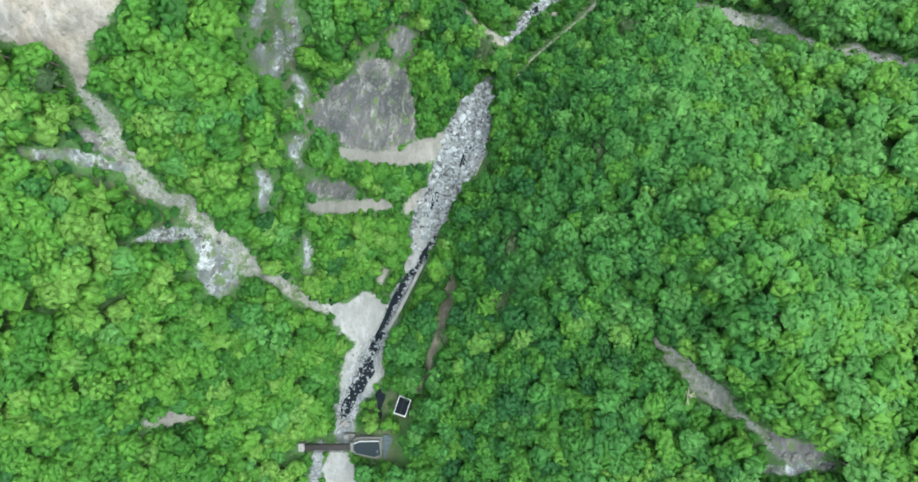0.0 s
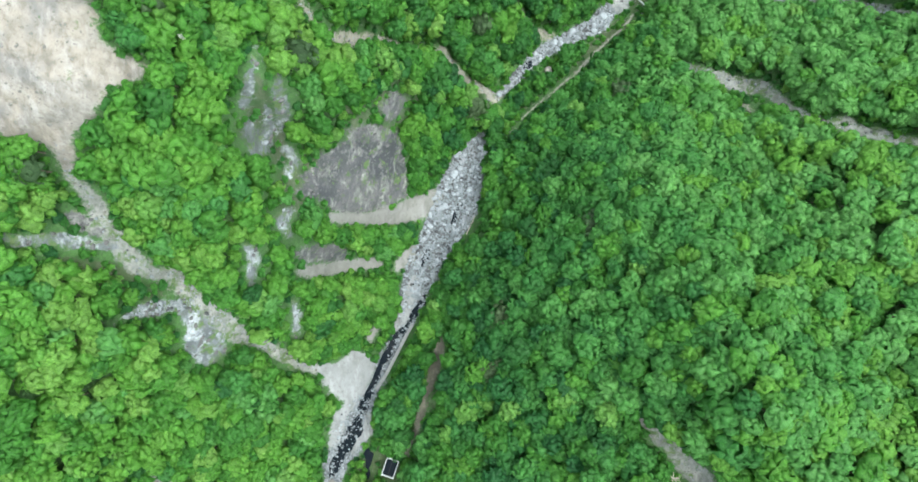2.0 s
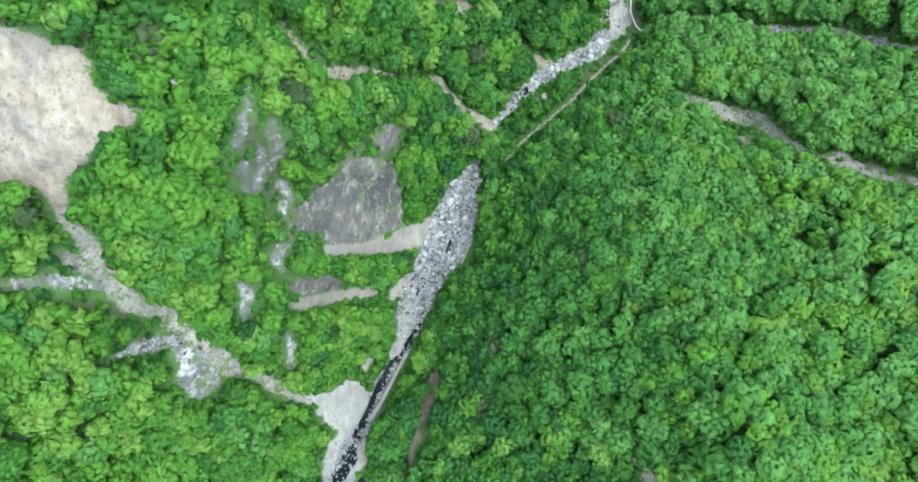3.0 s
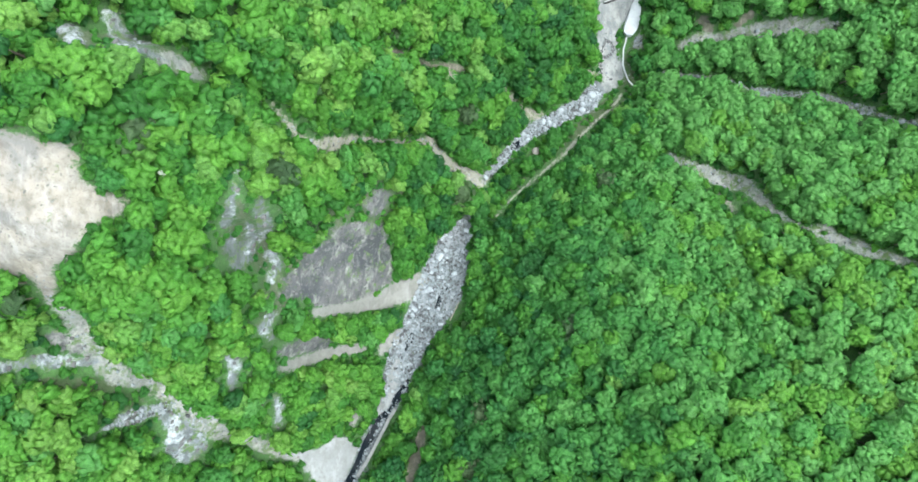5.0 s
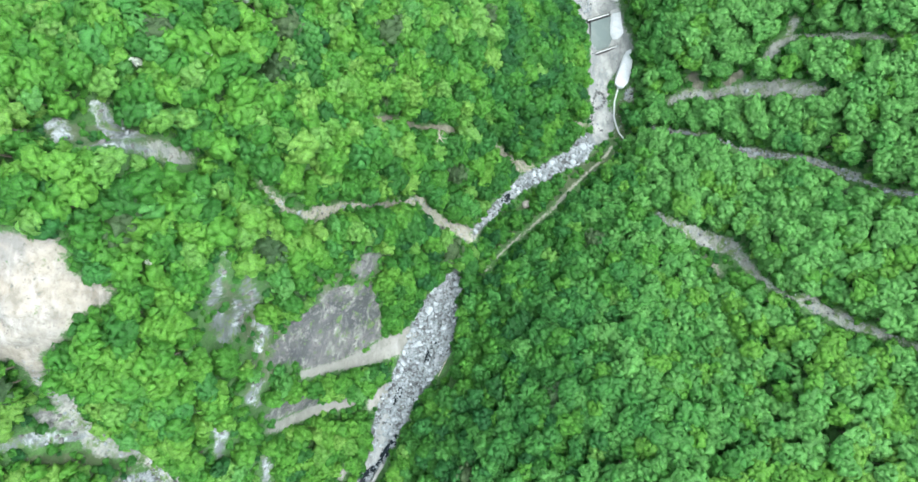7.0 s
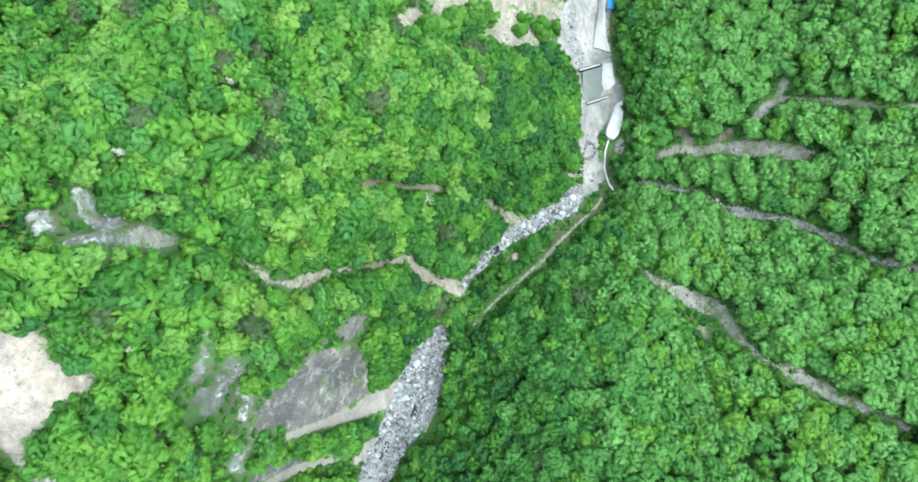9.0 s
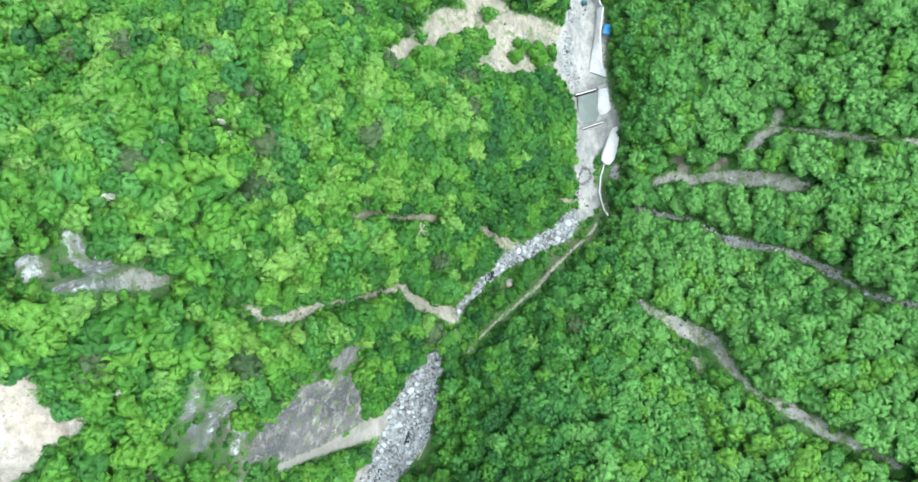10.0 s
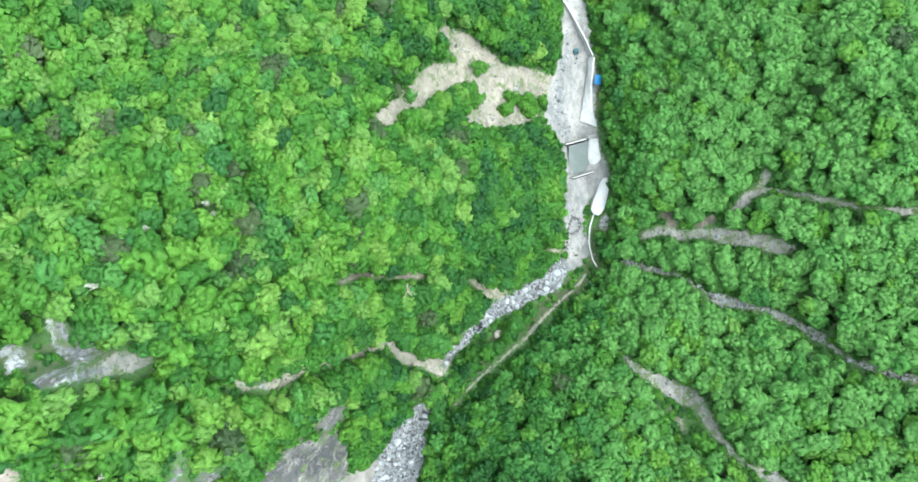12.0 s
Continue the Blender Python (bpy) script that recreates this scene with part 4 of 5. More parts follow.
stem = np.clip(4.5 + 1.5 * rng.normal(size=len(tx)) + 0.8 * (big - 2.7), 2.4, 8.5) * np.where(young, 0.5, np.where(half_open < 0.5, 0.7, 1))
# tint partly holds light: gorge crowns shaded darker, far east slopes lit brighter
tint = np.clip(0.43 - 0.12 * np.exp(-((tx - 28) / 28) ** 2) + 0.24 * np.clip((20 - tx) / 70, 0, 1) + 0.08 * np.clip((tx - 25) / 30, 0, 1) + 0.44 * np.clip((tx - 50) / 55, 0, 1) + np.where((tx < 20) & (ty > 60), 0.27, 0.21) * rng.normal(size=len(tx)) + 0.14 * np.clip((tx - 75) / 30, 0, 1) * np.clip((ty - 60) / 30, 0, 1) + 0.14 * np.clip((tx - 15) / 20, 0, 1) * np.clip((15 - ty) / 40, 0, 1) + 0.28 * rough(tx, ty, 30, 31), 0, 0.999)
turn = rng.uniform(0, 6.283, len(tx))
which = rng.integers(0, 60, len(tx))
sort = np.zeros(len(tx), int)
chance = rng.random(len(tx))
north_west = (tx < 20) & (ty > 60)
sort[chance < np.where(north_west, 0.14, np.where(tx < 0, 0.035, 0.014))] = 1
sort[(chance > np.where(north_west, 0.968, 0.997))] = 2
# yellower trees on the west bank; cooler green on the east takes in bluish haze
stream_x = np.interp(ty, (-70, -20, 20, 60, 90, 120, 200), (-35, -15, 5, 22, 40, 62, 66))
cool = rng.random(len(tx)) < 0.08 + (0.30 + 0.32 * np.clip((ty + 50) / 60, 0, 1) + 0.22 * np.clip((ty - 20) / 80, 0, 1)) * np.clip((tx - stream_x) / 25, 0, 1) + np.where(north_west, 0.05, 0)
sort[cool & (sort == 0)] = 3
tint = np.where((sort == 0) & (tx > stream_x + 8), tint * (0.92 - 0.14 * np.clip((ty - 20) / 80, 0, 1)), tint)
tint[-len(COPSE):] = np.linspace(0.5, 0.75, len(COPSE))
sort[-1] = 1
BLOSSOM = [(-42.1, 136.2, 0.9), (-40.5, 123.0, 0.8), (-51.2, 117.5, 1.0), (-57.0, 63.0, 0.9), (-22.0, 167.0, 0.8), (-44.0, 125.0, 0.7), (-46.0, 112.0, 0.7), (-60.0, 104.0, 0.9)]
for bx, by, br in BLOSSOM:
    nearest = np.argmin(np.hypot(tx - bx, ty - by))
    sort[nearest], big[nearest], stem[nearest] = 4, br, stem[nearest] + 1.2
big = np.where(sort == 2, big * 1.3, big)
lesser = (big < 2.75) & (sort != 2)
depth = 200 - tz
far = (ty < -4 - 0.43 * depth) | (ty > 130 + 0.43 * depth) | (tx < -3 - 0.80 * depth) | (tx > 23 + 0.80 * depth)
# the trees on the high crests, which the flight passes nearest, stand as single things
window = (tx > -75) & (tx < 100) & (ty > -40) & (ty < 175) & ((sort == 0) | (sort == 3)) & ~lesser
order = np.argsort(np.where(window, -tz, 999))
single = np.zeros(len(tx), bool)
single[order[:300]] = True


def build_woodland():
    shapes = []
    at = np.stack([tx, ty, tz + stem], 1)
    slots = sort
    form = np.where(far, 3, np.where(sort == 2, 2, np.where(lesser, 1, np.where(big > 3.6, 4, 0))))
    for f, forms in enumerate((CROWNS, LESSER_CROWNS, TWIGS, FAR_CROWNS, GREAT_CROWNS)):
        for k, (verts, sizes, corners) in enumerate(forms):
            for slot in range(5):
                s = np.where((form == f) & (slots == slot) & (which % len(forms) == k) & ~single)[0]
                if len(s):
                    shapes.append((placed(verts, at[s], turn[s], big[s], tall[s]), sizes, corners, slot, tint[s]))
    s = np.where(~single)[0]
    shapes.append((placed(PLAIN_TRUNK[0], np.stack([tx, ty, tz], 1)[s], turn[s], stem[s], stem[s] * 1.05), PLAIN_TRUNK[1], PLAIN_TRUNK[2], 5, tint[s]))
    verts, sizes, corners, slots, tints = joined(shapes)
    me = mesh_from("woodland", verts, sizes, corners, [LEAVES, PALE_LEAVES, DULL_LEAVES, COOL_LEAVES, BLOSSOMS, BARK], slots, {"tint": tints})
    me.shade_smooth()
    tagged(new("woodland", me), "dense fresh green broadleaf woodland covering steep slopes", "woodland", kind="stuff")


def build_single_trees():
    crowns = []
    for k, (verts, sizes, corners) in enumerate(CROWNS):
        crowns.append([mesh_from("crown", verts, sizes, corners, [leaf], None, {"tint": np.full(len(verts), t)})
                       for leaf in (LEAVES, COOL_LEAVES) for t in (0.22, 0.4, 0.55, 0.7, 0.85)])
        for me in crowns[-1]:
            me.shade_smooth()
    trunk_mesh = mesh_from("trunk", TRUNK[0], TRUNK[1], TRUNK[2], [BARK])
    for i in np.where(single)[0]:
        tree = new("broadleaf_tree")
        tree.location = (tx[i], ty[i], tz[i])
        tree.rotation_euler = (0, 0, turn[i])
        tagged(tree, "broadleaf tree with a rounded fresh green crown", "tree", "trees on the crests")
        trunk = new("trunk", trunk_mesh)
        trunk.scale = (stem[i], stem[i], stem[i] * 1.05)
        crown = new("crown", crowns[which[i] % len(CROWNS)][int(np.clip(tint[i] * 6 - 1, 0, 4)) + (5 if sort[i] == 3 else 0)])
        crown.location, crown.scale = (0, 0, stem[i]), (big[i], big[i], tall[i])
        trunk.parent = crown.parent = tree


def build_shrubs():
    x, y = scatter(rng, -110, 158, -92, 230, 2.05)
    d = np.minimum(bare_distance(x, y, OPEN_KINDS), bare_distance(x, y, NARROW_KINDS) - 0.4)
    half = bare_distance(x, y, ("thin", "grassy"))
    few = rng.random(len(x))
    keep = ((d > 0.2) & (d < 4.6) & (few < 0.92)) | ((half < 0.5) & (d > 0.0) & (few < 0.9)) | ((d < 0) & (few < 0.015) & (bare_distance(x, y, ("scree", "pale")) < 0)
                                                                               & (bare_distance(x, y, ("gravel", "works", "slide", "sand", "rock")) > 0.5))
    x, y, half = x[keep], y[keep], half[keep]
    keep = built_distance(x, y) > 1.0
    x, y, half = x[keep], y[keep], half[keep]
    wide = rng.uniform(0.8, 1.75, len(x)) * np.where(half < 0.5, 0.85, 1)
    at = np.stack([x, y, surface_z(x, y) + 0.4 * wide], 1)
    spin, kind = rng.uniform(0, 6.28, len(x)), rng.integers(0, len(SMALL_CROWNS), len(x))
    tone = np.clip(0.4 + 0.2 * rng.normal(size=len(x)), 0, 0.999)
    shapes = []
    for k, (verts, sizes, corners) in enumerate(SMALL_CROWNS):
        s = np.where(kind == k)[0]
        shapes.append((placed(verts, at[s], spin[s], wide[s], wide[s]), sizes, corners, 0, tone[s]))
    verts, sizes, corners, slots, tints = joined(shapes)
    me = mesh_from("shrubs", verts, sizes, corners, [LEAVES], slots, {"tint": tints})
    me.shade_smooth()
    tagged(new("shrubs", me), "low green shrubs along gullies, banks and rock edges", "shrubs", kind="stuff")


def built_distance(x, y):
    """Metres from the buildings and walls."""
    out = np.full(len(x), 99.0)
    for line in BUILT:
        out = np.minimum(out, strip_distance(x, y, line))
    return out


BUILT = [[(-50, -67, 2), (-36, -67, 3), (-22, -67, 4)], [(-20, -51, 2.5), (-18, -56, 2.5)], [(69, 198, 1.5), (70, 170, 1.8), (73, 150, 2), (74, 134, 2)],
         [(72.4, 133, 0.5), (71.2, 122, 0.5), (73.5, 113, 0.5)], [(36, 84.5, 1.0), (36.5, 85, 1.0)], WATER_LINES[3],
         [(-23.9, -29.7, 1.4), (-20.7, -24.5, 1.4), (-17.7, -18.6, 1.4), (-14.3, -11.8, 1.4), (-12.3, -8.2, 1.4)], [(5.6, 22.4, 1.2), (9.0, 30.0, 1.2)]]
free = built_distance(tx, ty) > big * 0.8
tx, ty, tz, big, tall, stem, tint, turn, which, sort, single, lesser, far = (a[free] for a in (tx, ty, tz, big, tall, stem, tint, turn, which, sort, single, lesser, far))
build_woodland()
build_single_trees()
build_shrubs()

# ---- boulders and stones in the beds ----
def finer(line, step):
    """The same line with more points on it."""
    out = []
    for a, b in zip(line[:-1], line[1:]):
        n = max(1, int(math.dist(a[:2], b[:2]) / step))
        out += [tuple(p + (q - p) * k / n for p, q in zip(a, b)) for k in range(n)]
    return out + [line[-1]]


def boulder_mesh(seed, cuts=2):
    r = random.Random(seed)
    bm = bmesh.new()
    bmesh.ops.create_icosphere(bm, subdivisions=cuts, radius=1.0)
    planes = [(Vector((r.gauss(0, 1), r.gauss(0, 1), r.gauss(0, 1))).normalized(), r.uniform(0.55, 0.85)) for _ in range(7)]
    for v in bm.verts:
        for way, far in planes:
            over = v.co.dot(way) - far
            if over > 0:
                v.co -= way * over * 0.92
        v.co *= 1 + 0.1 * noise.noise(v.co * 2 + Vector((seed, 0, 0)))
    for v in bm.verts:
        v.co.z *= 0.7
    me = bpy.data.meshes.new("boulder")
    bm.to_mesh(me)
    bm.free()
    return me


def bed_places(names, many, seed):
    """Chance places inside the strips of these names."""
    r = np.random.default_rng(seed)
    out = []
    lines = [np.array(STRIPS[n][1]) for n in names]
    lengths = [np.hypot(*(np.diff(l[:, :2], axis=0).T)) * (l[1:, 2] + l[:-1, 2]) for l in lines]
    total = sum(v.sum() for v in lengths)
    for line, area in zip(lines, lengths):
        for i, a in enumerate(area):
            for _ in range(int(round(many * a / total))):
                s, side = r.random(), r.uniform(-0.97, 0.97)
                p = line[i] + s * (line[i + 1] - line[i])
                e = line[i + 1, :2] - line[i, :2]
                e = np.array((-e[1], e[0])) / np.hypot(*e)
                out.append(p[:2] + e * side * p[2])
    return np.array(out)


def build_boulders():
    meshes = [boulder_mesh(k) for k in range(7)]
    for me in meshes:
        me.materials.append(BOULDER)
    r = np.random.default_rng(3)
    at = bed_places(["main_bed", "upper_bed"], 300, 5)[:300]
    z = surface_z(at[:, 0], at[:, 1])
    for (x, y), h in zip(at, z):
        size = float(np.clip(0.6 * r.lognormal(0, 0.45), 0.4, 1.9)) * (0.45 if y < -4 else 0.62 if y < 20 else 1.0)
        b = new("boulder", meshes[r.integers(0, 7)])
        b.location, b.scale = (x, y, h + 0.1 * size), (size * r.uniform(0.8, 1.3), size, size * r.uniform(0.8, 1.1))
        b.rotation_euler = (r.uniform(-0.3, 0.3), r.uniform(-0.3, 0.3), r.uniform(0, 6.28))
        tagged(b, "pale grey rounded boulder lying in the stream bed", "boulder", "boulders in the stream bed")


def build_rubble():
    forms = []
    for k in range(5):
        me = boulder_mesh(50 + k, 1)
        forms.append((np.array([v.co[:] for v in me.vertices]), np.array([3] * len(me.polygons)), np.array([i for p in me.polygons for i in p.vertices])))
        bpy.data.meshes.remove(me)
    r = np.random.default_rng(9)
    beds = [(["main_bed"], 5400, 0.3), (["bed_side"], 260, 0.26), (["upper_bed"], 1700, 0.31), (["gully_e2"], 500, 0.3), (["works_bed"], 700, 0.2), (["works_stones"], 450, 0.27), (["works_left"], 160, 0.28), (["west_gully", "middle_gully"], 500, 0.25),
            (["east_scar", "gully_e3", "gully_e1"], 400, 0.25), (["scar_c", "scar_a"], 150, 0.3), (["west_outcrop"], 200, 0.3), (["works_verge"], 70, 0.22), (["works_heap"], 90, 0.26)]
    shapes = []
    for n, (names, many, size) in enumerate(beds):
        at = bed_places(names, many, 20 + n)
        at = at[(bare_distance(at[:, 0], at[:, 1], ("silt",)) > 0) | (r.random(len(at)) < 0.2)]
        wide = np.clip(size * r.lognormal(0, 0.45, len(at)), 0.12, 1.1) * np.where(at[:, 1] < -4, 0.75, 1.0)
        spots = np.stack([at[:, 0], at[:, 1], surface_z(at[:, 0], at[:, 1]) + 0.1 * wide], 1)
        pick, spin = r.integers(0, 5, len(at)), r.uniform(0, 6.28, len(at))
        dark = (r.random(len(at)) < 0.22).astype(int)
        for k, (verts, sizes, corners) in enumerate(forms):
            for slot in (0, 1):
                s = np.where((pick == k) & (dark == slot))[0]
                if len(s):
                    shapes.append((placed(verts, spots[s], spin[s], wide[s], wide[s]), sizes, corners, slot, np.zeros(len(s))))
    for line, slot in [(line, 0) for line in WATER_LINES[:3]] + [(CRACK_LINE, 1)]:
        pts = np.array(finer(line, 0.07))
        at = pts[:, :2] + r.uniform(-1, 1, (len(pts), 2)) * (pts[:, 2:] * 1.5)
        at = at[r.random(len(at)) < 0.62]
        wide = np.clip(0.26 * r.lognormal(0, 0.4, len(at)), 0.14, 0.7)
        spots = np.stack([at[:, 0], at[:, 1], (ground_z(at[:, 0], at[:, 1]) if slot == 0 else surface_z(at[:, 0], at[:, 1])) + 0.05 * wide], 1)
        pick, spin = r.integers(0, 5, len(at)), r.uniform(0, 6.28, len(at))
        for k, (verts, sizes, corners) in enumerate(forms):
            s = np.where(pick == k)[0]
            if len(s):
                shapes.append((placed(verts, spots[s], spin[s], wide[s], wide[s]), sizes, corners, slot, np.zeros(len(s))))
    verts, sizes, corners, slots, _ = joined(shapes)
    me = mesh_from("rubble", verts, sizes, corners, [BOULDER, WET_STONE], slots)
    tagged(new("rubble", me), "loose grey stones strewn over the stream beds", "stones", kind="stuff")




def build_ledges():
    """Blocks and ledges that jut from the rock faces, scars and gullies."""
    forms = []
    for k in range(6):
        me = boulder_mesh(90 + k, 1)
        forms.append((np.array([v.co[:] for v in me.vertices]) * (1.25, 0.75, 1.0), np.array([3] * len(me.polygons)), np.array([i for p in me.polygons for i in p.vertices])))
        bpy.data.meshes.remove(me)
    r = np.random.default_rng(31)
    shapes = []
    for slot, kind, share, size in ((0, "pale", 0.16, 0.5), (1, "pale", 0.3, 0.6), (1, "rock", 0.5, 0.55), (2, "scree", 0.35, 0.28), (2, "slide", 0.14, 0.3), (2, "tan", 0.12, 0.25)):
        x, y = scatter(r, -115, 165, -95, 235, 1.25)
        s = (bare_distance(x, y, (kind,)) < -0.1) & (r.random(len(x)) < share)
        if kind != "tan":
            s &= bare_distance(x, y, ("gravel", "sand", "works")) > 0
        x, y = x[s], y[s]
        wide = np.clip(size * r.lognormal(0, 0.4, len(x)), 0.15, 1.0)
        spots = np.stack([x, y, surface_z(x, y) - 0.2 * wide], 1)
        pick, spin = r.integers(0, len(forms), len(x)), 0.6 + r.normal(0, 0.5, len(x))
        for k, (verts, sizes, corners) in enumerate(forms):
            j = np.where(pick == k)[0]
            if len(j):
                shapes.append((placed(verts, spots[j], spin[j], wide[j], wide[j]), sizes, corners, slot, np.zeros(len(j))))
    verts, sizes, corners, slots, _ = joined(shapes)
    me = mesh_from("rock_ledges", verts, sizes, corners, [BOULDER, GREY_ROCK, TAN_ROCK], slots)
    tagged(new("rock_ledges", me), "angular blocks and ledges on bare rock faces and gullies", "rocks", kind="stuff")


build_boulders()
build_rubble()
build_ledges()
# ---- built things: helpers ----
def part(name, bm, material, parent, label=""):
    """Links a bmesh as one mesh object under a thing or a part."""
    bmesh.ops.recalc_face_normals(bm, faces=bm.faces)
    me = bpy.data.meshes.new(name)
    bm.to_mesh(me)
    bm.free()
    me.materials.append(material)
    ob = new(name, me)
    ob.parent = parent
    if label:
        tagged(ob, label)
    return ob


def thing(name, x, y, z, turn, label, category, group="", kind=""):
    ob = new(name)
    ob.matrix_basis = pose(x, y, z, 0, 0, turn)
    return tagged(ob, label, category, group, kind)


def box(bm, x0, x1, y0, y1, z0, z1, bevel=0.0):
    v = [bm.verts.new((x, y, z)) for z in (z0, z1) for x, y in ((x0, y0), (x1, y0), (x1, y1), (x0, y1))]
    faces = [bm.faces.new([v[i] for i in f]) for f in ((3, 2, 1, 0), (4, 5, 6, 7), (0, 1, 5, 4), (1, 2, 6, 5), (2, 3, 7, 6), (3, 0, 4, 7))]
    if bevel:
        edges = list({e for f in faces for e in f.edges})
        bmesh.ops.bevel(bm, geom=edges, offset=bevel, segments=1, affect="EDGES")
    return bm


def boxed(*sizes, bevel=0.03):
    return box(bmesh.new(), *sizes, bevel)


def prism(bm, outline, z0, z1):
    """A solid with that outline, from z0 to z1."""
    low, high = [bm.verts.new((x, y, z0)) for x, y in outline], [bm.verts.new((x, y, z1)) for x, y in outline]
    bm.faces.new(low[::-1]), bm.faces.new(high)
    for i in range(len(outline)):
        j = (i + 1) % len(outline)
        bm.faces.new((low[i], low[j], high[j], high[i]))
    return bm


def run(bm, line, half, foot, ragged=0.0, seed=0):
    """A wall or kerb along a line of (x, y, top): half is half its thickness, foot how far it reaches down."""
    r = random.Random(seed)
    rings = []
    for i, (x, y, top) in enumerate(line):
        a, b = Vector(line[max(i - 1, 0)][:2]), Vector(line[min(i + 1, len(line) - 1)][:2])
        e = (b - a).normalized()
        sx, sy = -e.y * half, e.x * half
        j = r.uniform(-ragged, ragged)
        rings.append([bm.verts.new(p) for p in ((x - sx, y - sy, top - foot), (x + sx, y + sy, top - foot), (x + sx * 0.9, y + sy * 0.9, top + j), (x - sx * 0.9, y - sy * 0.9, top + j))])
    bm.faces.new(rings[0]), bm.faces.new(rings[-1][::-1])
    for p, q in zip(rings[:-1], rings[1:]):
        for k in range(4):
            bm.faces.new((p[k], p[(k + 1) % 4], q[(k + 1) % 4], q[k]))
    return bm


def ground_at(x, y):
    return float(surface_z([x], [y])[0])


# ---- water ----
def build_water(name, line, label, lift=0.0, material=None):
    """A ribbon of water along (x, y, half-width), level from bank to bank and falling with its bed."""
    pts = finer(line, 1.2)
    mid = ground_z([p[0] for p in pts], [p[1] for p in pts])
    bm = bmesh.new()
    rows = []
    for i, ((x, y, w), z) in enumerate(zip(pts, mid)):
        a, b = Vector(pts[max(i - 1, 0)][:2]), Vector(pts[min(i + 1, len(pts) - 1)][:2])
        e = (b - a).normalized()
        rows.append([bm.verts.new((x - e.y * (1.3 * w + 0.4) * s, y + e.x * (1.3 * w + 0.4) * s, z + lift)) for s in (-1.0, -0.35, 0.35, 1.0)])
    for p, q in zip(rows[:-1], rows[1:]):
        for k in range(3):
            bm.faces.new((p[k], p[k + 1], q[k + 1], q[k]))
    ob = part(name, bm, material or WATER, None)
    return tagged(ob, label, "water", kind="structure")


for water_line, (water_label, water_lift) in zip(WATER_LINES, (("dark shallow stream water among stones", 0.0), ("dark shallow stream water among boulders", -0.15),
                                                            ("dark pool between boulders", -0.1), ("small dark pool and ditch beside the yard", 0.1), ("dark pool between boulders", 0.0))):
    build_water("water", water_line, water_label, water_lift)

# ---- the intake by the stream: bridge, house, basin, walls ----
def build_bridge():
    """A steel footbridge 14.8 m long on two concrete blocks."""
    b = thing("footbridge", -42.7, -67.0, 7.3, 0.6, "dark steel footbridge with railings across the stream", "bridge")
    for y in (-0.95, 0.95):
        part("girder", boxed(-7.5, 7.5, y - 0.12, y + 0.12, -0.55, -0.1), DARK_STEEL, b)
    for k in range(24):
        x = -7.4 + k * 0.622
        part("deck_plate", boxed(x, x + 0.56, -1.0, 1.0, -0.09, 0.0, bevel=0.015), DARK_STEEL, b)
    for y in (-1.1, 1.1):
        part("handrail", boxed(-7.5, 7.5, y - 0.06, y + 0.06, 1.02, 1.14), DARK_STEEL, b)
        part("handrail", boxed(-7.5, 7.5, y - 0.05, y + 0.05, 0.5, 0.58), DARK_STEEL, b)
        for k in range(8):
            x = -7.4 + k * 2.11
            part("post", boxed(x - 0.06, x + 0.06, y - 0.06, y + 0.06, -0.3, 1.05), DARK_STEEL, b)
    part("abutment", boxed(-9.6, -7.4, -1.4, 1.4, -7.0, -0.02, bevel=0.15), CONCRETE, b, "pale concrete abutment")
    part("abutment", boxed(7.3, 8.4, -1.5, 1.5, -8.0, -0.02, bevel=0.1), OLD_CONCRETE, b, "grey concrete abutment")


